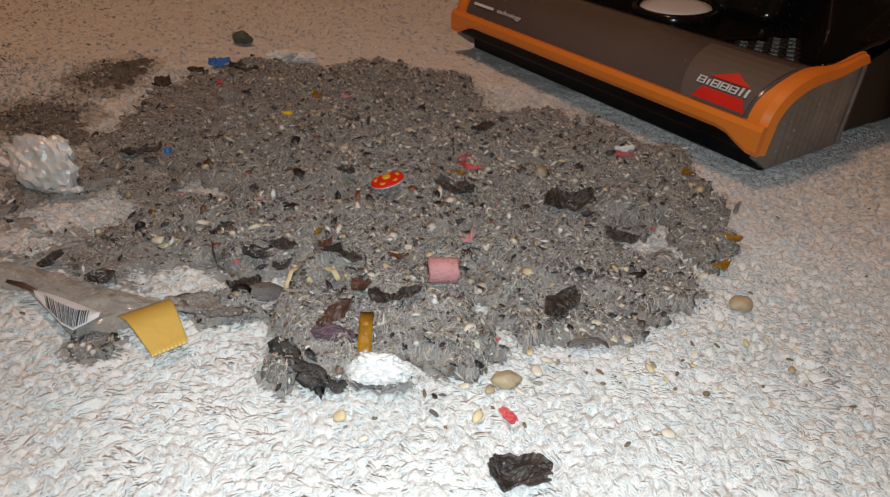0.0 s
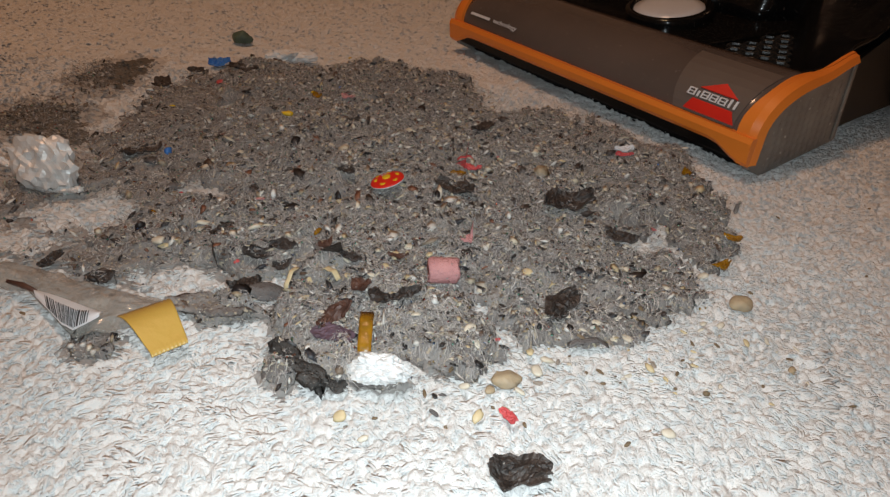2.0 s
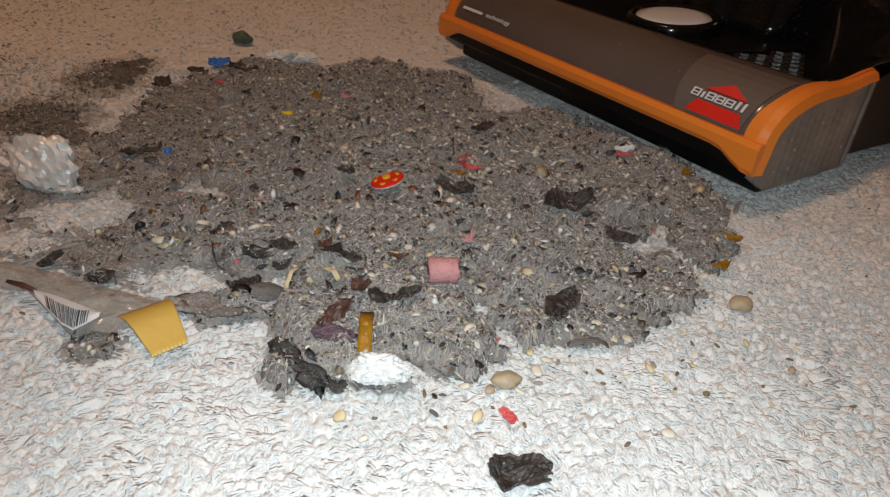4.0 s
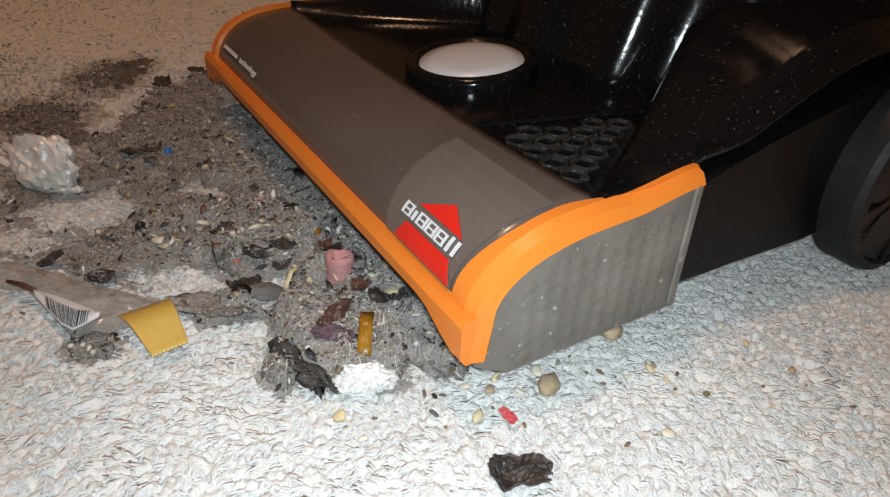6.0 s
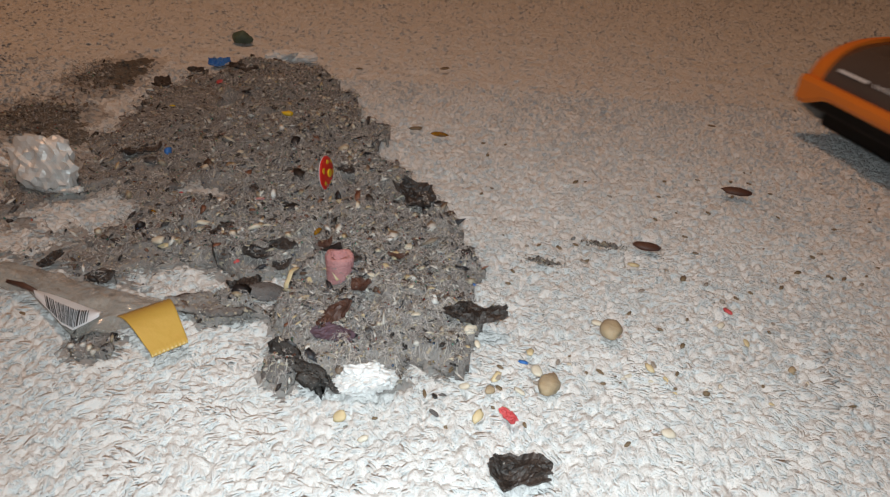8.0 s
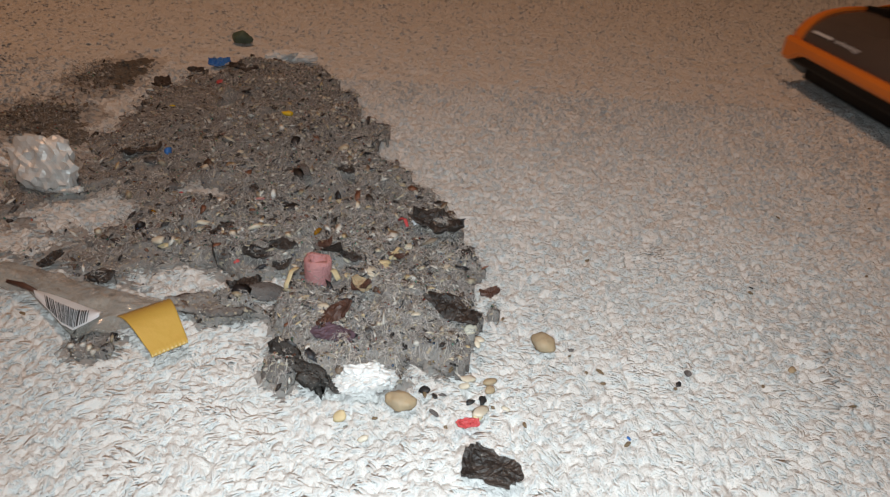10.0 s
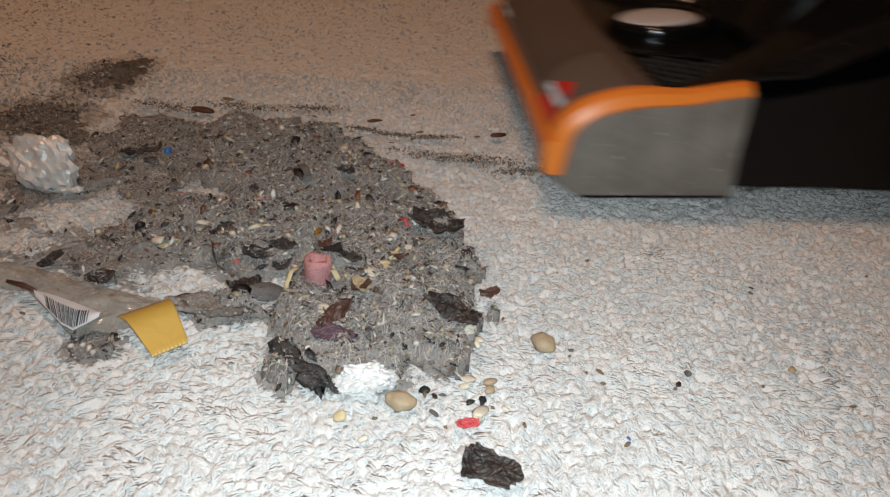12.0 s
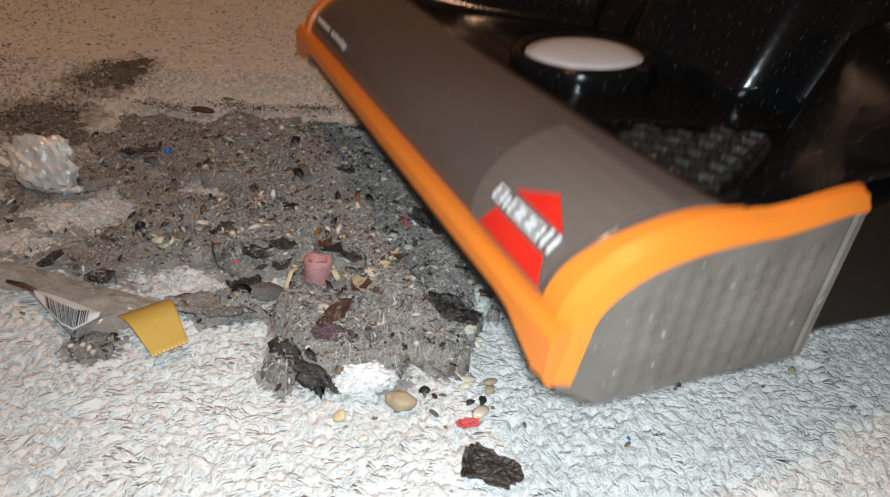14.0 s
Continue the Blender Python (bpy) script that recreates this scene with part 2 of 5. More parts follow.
SILVER = material("silver_dial", (0.62, 0.63, 0.66), 0.3, second=(0.55, 0.56, 0.6), scale=20)
LEAF = material("black_peel", (0.02, 0.016, 0.014), 0.45, second=(0.06, 0.045, 0.038), scale=160, bump=0.8, bump_scale=420, specks=(0.20, 0.18, 0.16), speck_scale=900, speck_cut=0.71)
FOIL = material("crumpled_foil", (0.80, 0.79, 0.77), 0.36, 0.22, second=(0.66, 0.645, 0.62), scale=120, bump=0.35, bump_scale=420)
CHARCOAL = material("charcoal_felt", (0.040, 0.037, 0.035), 0.95, second=(0.10, 0.093, 0.087), scale=110, bump=1.0, bump_scale=640, specks=(0.26, 0.24, 0.22), speck_scale=700, speck_cut=0.69, gloss=0.15)
PAPERY = material("white_wrapper", (0.78, 0.78, 0.77), 0.5, 0.1, second=(0.64, 0.64, 0.63), scale=150, bump=0.7, bump_scale=240)
PINK = material("pink_foam", (0.60, 0.29, 0.28), 0.85, second=(0.50, 0.23, 0.23), scale=120, bump=0.7, bump_scale=700, specks=(0.35, 0.24, 0.22), speck_scale=500)
STONE = material("pebble", (0.44, 0.33, 0.20), 0.6, second=(0.33, 0.26, 0.175), scale=130, bump=0.3, bump_scale=400)
SEED = material("seed", (0.68, 0.56, 0.34), 0.5, second=(0.56, 0.44, 0.25), scale=140, bump=0.2)
SHELL = material("pale_shell", (0.72, 0.66, 0.54), 0.5, second=(0.6, 0.52, 0.4), scale=160, bump=0.2)
AMBER = material("amber_film", (0.42, 0.20, 0.012), 0.12, second=(0.16, 0.07, 0.008), scale=170, clear=0.22, bump=0.3)
FILM = material("clear_film", (0.50, 0.46, 0.40), 0.08, second=(0.38, 0.35, 0.31), scale=60, clear=0.62, bump=0.8, bump_scale=120)
WISP = material("loose_dust", (0.193, 0.18, 0.17), 0.95, scale=90, island=[(0.251, 0.24, 0.225), (0.183, 0.175, 0.165), (0.116, 0.10, 0.09), (0.289, 0.27, 0.24), (0.048, 0.035, 0.03), (0.347, 0.30, 0.22)])
TAPE = material("yellow_tape", (0.60, 0.39, 0.085), 0.4, second=(0.56, 0.35, 0.07), scale=50, bump=0.1)
INK = material("black_ink", (0.02, 0.02, 0.022), 0.5)
BLUE = material("blue_paper", (0.03, 0.14, 0.45), 0.5, second=(0.05, 0.2, 0.55), scale=200)
GREEN = material("green_putty", (0.09, 0.13, 0.09), 0.7, second=(0.06, 0.09, 0.07), scale=120, bump=0.4)
REDBIT = material("red_petal", (0.62, 0.09, 0.09), 0.45, second=(0.5, 0.07, 0.08), scale=200, bump=0.2)
YELLOW = material("yellow_print", (0.85, 0.55, 0.02), 0.4)
PURPLE = material("purple_tulle", (0.13, 0.075, 0.10), 0.7, second=(0.08, 0.05, 0.065), scale=300, bump=0.6)
BROWN = material("brown_husk", (0.10, 0.045, 0.03), 0.55, second=(0.07, 0.03, 0.02), scale=200, bump=0.3)
GREYFELT = material("grey_felt", (0.185, 0.172, 0.165), 0.95, second=(0.11, 0.10, 0.097), scale=120, bump=0.8, bump_scale=600)

# ---- room ----
def wall(name, x0, x1, y0, y1, z0, z1, mat):
    return tagged(part(name, slab(bmesh.new(), x0, x1, y0, y1, z0, z1), mat), "plain room surface", "wall", kind="structure")


floor = tagged(part("floor", slab(bmesh.new(), -2.5, 2.5, -2.0, 3.5, -0.06, -0.0090), BACKING), "cream deep-pile carpet backing", "carpet", kind="structure")
wall("wall_north", -2.5, 2.5, 3.5, 3.6, -0.06, 2.4, PAINT)
wall("wall_south", -2.5, 2.5, -2.1, -2.0, -0.06, 2.4, PAINT)
wall("wall_east", 2.5, 2.6, -2.1, 3.6, -0.06, 2.4, PAINT)
wall("wall_west", -2.6, -2.5, -2.1, 3.6, -0.06, 2.4, PAINT)
tagged(part("ceiling", slab(bmesh.new(), -2.6, 2.6, -2.1, 3.6, 2.4, 2.5), CEIL), "plain white ceiling", "ceiling", kind="structure")
fixture = holder("ceiling_light", "round white ceiling light fitting", "lamp")
fixture.location = (-0.35, 0.42, 2.4)
part("mount", lathe(bmesh.new(), [(0.16, -0.001), (0.16, -0.03), (0.14, -0.05)], Matrix(), (0, 0, 0)), WHITE, fixture)
part("trim_ring", lathe(bmesh.new(), [(0.17, -0.03), (0.18, -0.04), (0.17, -0.05), (0.15, -0.045)], Matrix(), (0, 0, 0)), SILVER, fixture)


def tuft_domes(x, y, pitch):
    """Rounded heads of the tufts, 0 in the creases and 1 on top: a jittered lattice of leaning ovals."""
    i, j = np.floor(x / pitch).astype(int), np.floor(y / pitch).astype(int)
    best = np.zeros(x.shape)
    for di in (-1, 0, 1):
        for dj in (-1, 0, 1):
            p, q = i + di, j + dj
            cx = (p + 0.15 + 0.7 * TABLE[(p * 7 + q * 13) % 256, (q * 5 + p) % 256]) * pitch
            cy = (q + 0.15 + 0.7 * TABLE[(q * 11 + p * 3) % 256, (p * 9 + q) % 256]) * pitch
            a = -1.75 + 2.6 * (vnoise(cx, cy, 0.026, 1) - 0.5) + 2.2 * (vnoise(cx, cy, 0.008, 2) - 0.5)
            u, v = (x - cx) * np.cos(a) + (y - cy) * np.sin(a), (y - cy) * np.cos(a) - (x - cx) * np.sin(a)
            r = (u / (0.95 * pitch)) ** 2 + (v / (0.58 * pitch)) ** 2
            best = np.maximum(best, np.clip(1 - r, 0, 1) * (0.65 + 0.35 * TABLE[(p * 3 + 17) % 256, (q * 3 + 5) % 256]))
    return best ** 0.75


def pile_height(x, y):
    """The matted body of the pile, below the loose ends."""
    return -0.0070 + 0.0034 * tuft_domes(x, y, 0.0046) + 0.0010 * tuft_domes(x + 0.3, y + 0.7, 0.0021) + 0.0022 * (vnoise(x, y, 0.017, 13) - 0.5) + 0.0014 * (vnoise(x, y, 0.0065, 3) - 0.5)


def pile_body():
    """Three strips of the body, finer where the camera is close: corners, quads and the middle of each quad."""
    vs, qs, n0 = [], [], 0
    for y0, y1, cell in ((0.125, 0.34, 0.0009), (0.34, 0.60, 0.0013), (0.60, 1.22, 0.0026)):
        half = 0.58 * y1 + 0.09
        x, y = np.meshgrid(np.arange(-half, half, cell), np.linspace(y0, y1, int((y1 - y0) / cell) + 1), indexing="ij")
        v = np.stack([x, y, pile_height(x, y)], -1).reshape(-1, 3)
        i, j = np.meshgrid(np.arange(x.shape[0] - 1), np.arange(x.shape[1] - 1), indexing="ij")
        a = (i * x.shape[1] + j).ravel()
        q = np.stack([a, a + x.shape[1], a + x.shape[1] + 1, a + 1], 1)
        m = v[a]
        q = q[np.abs(m[:, 0]) < 0.58 * m[:, 1] + 0.09]
        vs.append(v), qs.append(q + n0)
        n0 += len(v)
    v, q = np.concatenate(vs), np.concatenate(qs)
    return v, q, v[q].mean(1)


def carpet_pile():
    """Locks of thin curling yarn ends that rise out of the body: corners, triangles, and the foot of each end."""
    vs, ts, mid = [], [], []
    for y0, y1, pitch, ends, thick in ((0.125, 0.34, 0.0040, 5, 0.00086), (0.34, 0.60, 0.0044, 4, 0.00092), (0.60, 1.22, 0.0060, 2, 0.0015)):
        half = 0.58 * y1 + 0.09
        gx, gy = np.meshgrid(np.arange(-half, half, pitch), np.arange(y0, y1, pitch))
        x, y = gx.ravel() + RNG.normal(0, pitch * 0.40, gx.size), gy.ravel() + RNG.normal(0, pitch * 0.40, gx.size)
        keep = np.abs(x) < 0.58 * y + 0.09
        x, y = x[keep], y[keep]
        n = len(x)
        ang = -1.75 + 2.6 * (vnoise(x, y, 0.026, 1) - 0.5) + 2.2 * (vnoise(x, y, 0.008, 2) - 0.5) + RNG.normal(0, 0.4, n)
        far = 0.0020 + 0.0036 * RNG.random(n)
        for e in range(ends):
            off = RNG.normal(0, pitch * 0.34, (n, 2))
            swing, reach = ang + RNG.normal(0, 0.24, n), far * RNG.uniform(0.7, 1.25, n)
            bx, by = x + off[:, 0], y + off[:, 1]
            at = np.stack([bx, by, pile_height(bx, by) - 0.0012], 1)
            v, t = strands(at, np.stack([np.cos(swing) * reach, np.sin(swing) * reach], 1) - off * 0.45, RNG.uniform(0.0022, 0.0042, n) * (0.8 if y1 < 0.7 else 0.65), thick * RNG.uniform(0.7, 1.3, n), ((0, 1.0), (0.55, 1.0), (0.86, 0.8)) if y1 < 0.4 else ((0, 1.0), (0.78, 0.92)))
            k = len(v) // n
            vs.append(v.reshape(n, k, 3)), ts.append(t.reshape(n, -1, 3) - (np.arange(n) * k)[:, None, None]), mid.append(at[:, :2])
    return vs, ts, mid


def pile_mesh(name, picks, vs, ts):
    """One mesh of the picked ends."""
    out, tri, n0 = [], [], 0
    for v, t, p in zip(vs, ts, picks):
        v, t = v[p], t[p]
        out.append(v.reshape(-1, 3))
        tri.append((t + (np.arange(len(v)) * v.shape[1])[:, None, None]).reshape(-1, 3) + n0)
        n0 += len(v) * v.shape[1]
    return raw_mesh(name, np.concatenate(out), np.concatenate(tri), True)


# ---- the vacuum cleaner's way: seconds, x, y, z, pitch, yaw ----
WAY = [
    (0.0, 0.0996, 0.5705, -0.0076, -1.0, 36.7),
    (0.5, 0.1027, 0.5806, -0.0194, -6.7, 37.4),
    (1.0, 0.1008, 0.5789, -0.0226, -10.1, 37.1),
    (1.5, 0.0989, 0.5792, -0.0218, -13.5, 36.7),
    (2.0, 0.1013, 0.5795, -0.0186, -6.2, 36.7),
    (2.5, 0.1007, 0.5751, -0.0061, 0.8, 37.6),
    (3.0, 0.1001, 0.5754, -0.0175, -1.3, 36.5),
    (3.2, 0.0902, 0.5695, -0.0120, 1.3, 36.1),
    (3.7, 0.0780, 0.5400, -0.0060, 1.0, 35.5),
    (4.3, 0.0900, 0.5200, -0.0020, 1.0, 35.0),
    (4.9, 0.0750, 0.4500, 0.0000, 1.0, 33.5),
    (5.3, 0.0308, 0.3877, 0.0036, 1.1, 32.1),
    (5.5, -0.0179, 0.3765, -0.0023, -0.5, 32.0),
    (5.7, -0.0674, 0.3496, 0.0009, -0.7, 32.0),
    (5.8, -0.0800, 0.3459, -0.0014, -0.9, 32.4),
    (6.0, -0.0846, 0.3417, -0.0020, -2.1, 33.0),
    (6.1, -0.0843, 0.3432, -0.0025, -1.9, 32.6),
    (6.5, -0.0793, 0.3585, -0.0015, -2.1, 26.5),
    (6.8, -0.0537, 0.4060, -0.0036, 0.0, 17.6),
    (6.9, -0.0316, 0.4068, 0.0019, -0.2, 14.8),
    (7.0, 0.0080, 0.4121, -0.0009, -1.0, 15.6),
    (7.1, 0.0666, 0.4260, -0.0004, -0.5, 13.3),
    (7.3, 0.2237, 0.4365, 0.0000, -0.1, 12.4),
    (7.5, 0.3278, 0.3748, 0.0000, 0.0, 8.4),
    (7.7, 0.3733, 0.3931, 0.0000, 0.0, 12.1),
    (8.0, 0.3180, 0.3640, 0.0000, 0.0, 14.0),
    (8.2, 0.2467, 0.3837, 0.0000, 0.0, 15.6),
    (8.5, 0.1050, 0.3500, 0.0000, 0.0, 22.0),
    (8.8, 0.0150, 0.3150, 0.0000, 0.0, 26.0),
    (9.1, 0.0300, 0.3250, 0.0000, 0.0, 24.0),
    (9.5, 0.2400, 0.4100, 0.0000, 0.0, 15.0),
    (9.8, 0.3700, 0.4700, 0.0000, 0.0, 10.0),
    (10.1, 0.3150, 0.5250, -0.0100, -1.0, 6.0),
    (10.3, 0.1920, 0.5341, -0.0197, -2.2, 1.9),
    (10.4, 0.1003, 0.5191, -0.0058, -1.4, -2.1),
    (10.5, 0.0461, 0.5164, -0.0028, -3.2, -2.2),
    (10.6, -0.0081, 0.5354, 0.0020, 1.8, 0.8),
    (10.7, -0.0551, 0.5389, 0.0184, 1.8, -2.9),
    (10.9, -0.2214, 0.5967, 0.0238, 2.8, 0.2),
    (11.0, -0.2681, 0.5857, 0.0250, 3.2, 2.8),
    (11.1, -0.2941, 0.5508, 0.0022, -1.2, 10.5),
    (11.2, -0.2963, 0.5434, 0.0061, -0.5, 13.1),
    (11.3, -0.2933, 0.5314, 0.0085, 0.6, 19.0),
    (11.5, -0.2384, 0.5376, 0.0118, 0.3, 16.0),
    (11.6, -0.1988, 0.5420, 0.0081, 1.3, 15.4),
    (11.8, -0.1010, 0.5368, 0.0036, 0.5, 16.5),
    (12.0, 0.0456, 0.5428, -0.0024, -2.1, 4.2),
    (12.1, 0.1123, 0.5583, -0.0083, 0.1, 2.9),
    (12.2, 0.1900, 0.5750, -0.0155, 0.3, 1.9),
    (12.4, 0.3021, 0.4634, -0.0011, -0.3, 5.5),
    (12.5, 0.3398, 0.4353, -0.0003, -0.1, 8.4),
    (12.7, 0.3607, 0.4242, 0.0000, 0.0, 9.6),
    (13.0, 0.2886, 0.3883, 0.0000, -0.1, 25.7),
    (13.2, 0.1754, 0.3556, -0.0001, -0.2, 24.9),
    (13.3, 0.1238, 0.3354, -0.0022, -1.5, 23.9),
    (13.5, 0.0456, 0.3416, -0.0109, -5.0, 23.9),
    (13.6, 0.0141, 0.3293, -0.0103, -5.5, 24.0),
    (13.8, -0.0299, 0.3171, -0.0061, -3.1, 24.9),
    (14.0, -0.0395, 0.3163, 0.0247, 2.5, 24.4),
]


def vac_at(t):
    """The cleaner's pose at t seconds, straight between its rows."""
    for a, b in zip(WAY, WAY[1:]):
        if t <= b[0]:
            k = max(0.0, (t - a[0]) / (b[0] - a[0]))
            v = [p + (q - p) * k for p, q in zip(a, b)]
            return pose(v[1], v[2], v[3], 0, v[4], v[5])
    v = WAY[-1]
    return pose(v[1], v[2], v[3], 0, v[4], v[5])


# ---- vacuum cleaner: x runs back from the nozzle, y across, z up ----
HALF = 0.18
WHEELS = []


def hood(x):
    """Height of the nozzle cover behind its front edge."""
    if x < 0.06:
        return 0.0451 + 0.0300 * math.sqrt(max(0.0, 1 - (max(0.0, 0.06 - x) / 0.0568) ** 2.4))
    return 0.0751 + 0.0048 * float(step(0.07, 0.11, x))


def hood_point(s, lift=0.0):
    """A point of the cover's outline: s from 0 at the front edge to 1 at the rear."""
    xs = 0.0032 + 0.107 * s ** 1.9
    if s < 0.001:
        return xs - lift, 0.0451
    z = hood(xs)
    z2 = hood(xs + 0.0008)
    d = Vector((0.0008, z2 - z)).normalized()
    return xs - d.y * lift, z + d.x * lift


def rear_of_window(y):
    return 0.725 - 0.035 * (1 - (y / 0.165) ** 2)


def vacuum_cleaner():
    vac = holder("vacuum_cleaner", "black upright vacuum cleaner with orange-trimmed smoked nozzle", "vacuum cleaner")

    # smoked window over the brush
    bm = bmesh.new()
    sheet(bm, 22, 30, lambda u, v: (lambda y: Vector((*(lambda p: (p[0], y, p[1]))(hood_point(u * (rear_of_window(y) + 0.02))),)))(-0.169 + 0.338 * v), 0.0015)
    window = part("brush_window", bm, SMOKE, vac, "smoked brown see-through nozzle cover", True)

    # orange trim: front strip and two side arches
    bm = bmesh.new()
    sect = [(-0.0015, 0.0475), (-0.0035, 0.044), (-0.0035, 0.039), (-0.001, 0.0355), (0.008, 0.036), (0.006, 0.0465)]
    rows = []
    for k in range(41):
        y = -HALF + 0.002 + (2 * HALF - 0.004) * k / 40
        drop = 0.0095 * step(0.145, 0.172, abs(y))
        rows.append([bm.verts.new((x, y, z - (drop if i in (2, 3, 4) else 0))) for i, (x, z) in enumerate(sect)])
    for a, b in zip(rows, rows[1:]):
        for i in range(6):
            bm.faces.new((a[i], a[(i + 1) % 6], b[(i + 1) % 6], b[i]))
    bm.faces.new(rows[0]), bm.faces.new(rows[-1])
    part("front_trim", bm, ORANGE, vac, "glossy orange front strip")
    for side in (-1, 1):
        bm = bmesh.new()
        rows = []
        for k in range(61):
            s = k / 60
            x, z = hood_point(s, 0.0)
            inner = 0.1610 + 0.0040 * step(0.12, 0.5, s) + 0.0075 * step(0.60, 0.90, s)
            rise = 0.0025
            a, b = hood_point(s, rise), hood_point(s, -0.0058 + 0.0018 * float(step(0.5, 0.92, s)))
            ring = [(b[0], inner, b[1]), (a[0], inner + 0.002, a[1]), (a[0], 0.172, a[1]), (x + 0.25 * (a[0] - x), 0.1775, z + 0.25 * (a[1] - z)), (b[0], HALF, b[1]), (b[0] + 0.3 * (b[0] - a[0]), 0.1775, b[1] + 0.3 * (b[1] - a[1]))]
            rows.append([bm.verts.new((p, side * q, r)) for p, q, r in ring])
        tip = [(0.004, 0.1610, 0.034), (-0.003, 0.1625, 0.035), (-0.003, 0.170, 0.028), (-0.001, 0.1775, 0.0266), (0.006, HALF, 0.0266), (0.009, 0.1775, 0.028)]
        rows.insert(0, [bm.verts.new((p, side * q, r)) for p, q, r in tip])
        for a, b in zip(rows, rows[1:]):
            for i in range(6):
                bm.faces.new((a[i], a[(i + 1) % 6], b[(i + 1) % 6], b[i]))
        bm.faces.new(rows[0]), bm.faces.new(rows[-1])
        part("side_trim", bm, ORANGE, vac, "curved orange side arch")

        # grey see-through end panel below the arch
        bm = bmesh.new()
        line = [hood_point(k / 20, -0.0045) for k in range(21)] + [(0.1125, 0.050), (0.1146, 0.0119), (0.020, 0.0119), (0.004, 0.022)]
        for y in (0.171, 0.1765):
            bm.faces.new([bm.verts.new((p, side * y, q)) for p, q in line])
        edges = [f.verts[:] for f in bm.faces]
        for i in range(len(line)):
            j = (i + 1) % len(line)
            bm.faces.new((edges[0][i], edges[0][j], edges[1][j], edges[1][i]))
        panel = part("end_panel", bm, CLEAR, vac, "dusty grey see-through end panel")
        bm = bmesh.new()
        slab(bm, 0.108, 0.1125, side * 0.1772 - 0.001, side * 0.1772 + 0.001, 0.014, 0.078, 0.0008, 1)
        part("panel_rib", bm, CLEAR, panel)
        verts, tris = [], []
        for i in range(13):
            for j in range(10):
                x, z = 0.012 + 0.0078 * i, 0.017 + 0.0068 * j + (0.0034 if i % 2 else 0)
                if x > 0.105 or z > hood(x) - 0.0155 or x < 0.020 + 0.6 * max(0.0, 0.024 - z):
                    continue
                b = len(verts)
                ring = [(0.0037 * math.cos(k * 1.0472), 0.0037 * math.sin(k * 1.0472)) for k in range(6)]
                verts += [(x + p, side * 0.1764, z + q) for p, q in ring] + [(x + 0.7 * p, side * 0.1768, z + 0.7 * q) for p, q in ring]
                for k in range(6):
                    l = (k + 1) % 6
                    tris += [(b + k, b + l, b + 6 + l), (b + k, b + 6 + l, b + 6 + k)]
                tris += [(b + 6, b + 7 + k, b + 8 + k) for k in range(4)]
        part("panel_relief", raw_mesh("panel_relief", verts, tris), CLEAR, panel, "raised hexagon relief")["kind"] = "stuff"

    # black undertray, brush chamber and side skirts
    bm = bmesh.new()
    slab(bm, 0.004, 0.030, -0.172, 0.172, 0.0235, 0.039, 0.003)
    slab(bm, 0.022, 0.118, -0.172, 0.172, 0.0065, 0.026, 0.003)
    part("undertray", bm, BASE, vac, "matt black nozzle undertray")
    bm = bmesh.new()
    lathe(bm, [(0.017, -0.150), (0.021, -0.149), (0.021, 0.149), (0.017, 0.150)], Matrix.Rotation(radians(90), 4, "X"), (0.045, 0, 0.045), 20)
    brush = part("brush_roll", bm, BASE, vac, "black brush roll")
    for start in (0, math.pi):
        bm = bmesh.new()
        tube(bm, [(0.045 + 0.022 * math.cos(start + k * 0.35), -0.145 + 0.29 * k / 40, 0.045 + 0.022 * math.sin(start + k * 0.35)) for k in range(41)], [0.0035] * 41, 6)
        part("bristles", bm, RED, brush, "red spiral bristles")

    # flat top deck between two side arms that rise to the rear
    def arm_edge(x):
        return 0.157 - 0.62 * (x - 0.066)

    def deck_height(x, y):
        arm = 0.0078 + 0.046 * float(step(0.075, 0.23, x))
        return float(0.0700 - 0.0015 * step(0.06, 0.08, x) + arm * step(-0.004, 0.013, abs(y) - max(0.085, arm_edge(x))) - 0.010 * step(0.158, 0.170, abs(y)) * step(0.11, 0.15, x))

    def deck_place(u, v):
        y = -0.1715 + 0.343 * v
        x0 = hood_point(rear_of_window(y))[0]
        x = x0 + (0.30 - x0) * u ** 1.25
        return Vector((x, y, deck_height(x, y) + 0.0012 - 0.010 * (1 - step(0, 0.012, u))))
    deck = part("deck", sheet(bmesh.new(), 56, 140, deck_place, 0.003), BLACK, vac, "glossy black top deck dusted with specks", True)
    part("ridge", tube(bmesh.new(), [(0.060, -0.074, 0.0708), (0.160, -0.101, 0.0708)], [0.0011, 0.0011], 8), BLACK, deck)
    for i in range(9):
        for j in range(8):
            x, y = 0.064 + 0.0116 * i, -0.160 + 0.0134 * j + (0.0067 if i % 2 else 0)
            if y > -0.082 - 0.268 * (x - 0.0588) or x < 0.066 or -y > arm_edge(x) - 0.006:
                continue
            part("hexagon", lathe(bmesh.new(), [(0.0071, -0.002), (0.0070, 0.0012), (0.0064, 0.0017), (0.0056, 0.0016), (0.0050, -0.0002), (0.001, -0.0003)], Matrix(), (x, y, deck_height(x, y) + 0.0012), 6), CELL, deck)
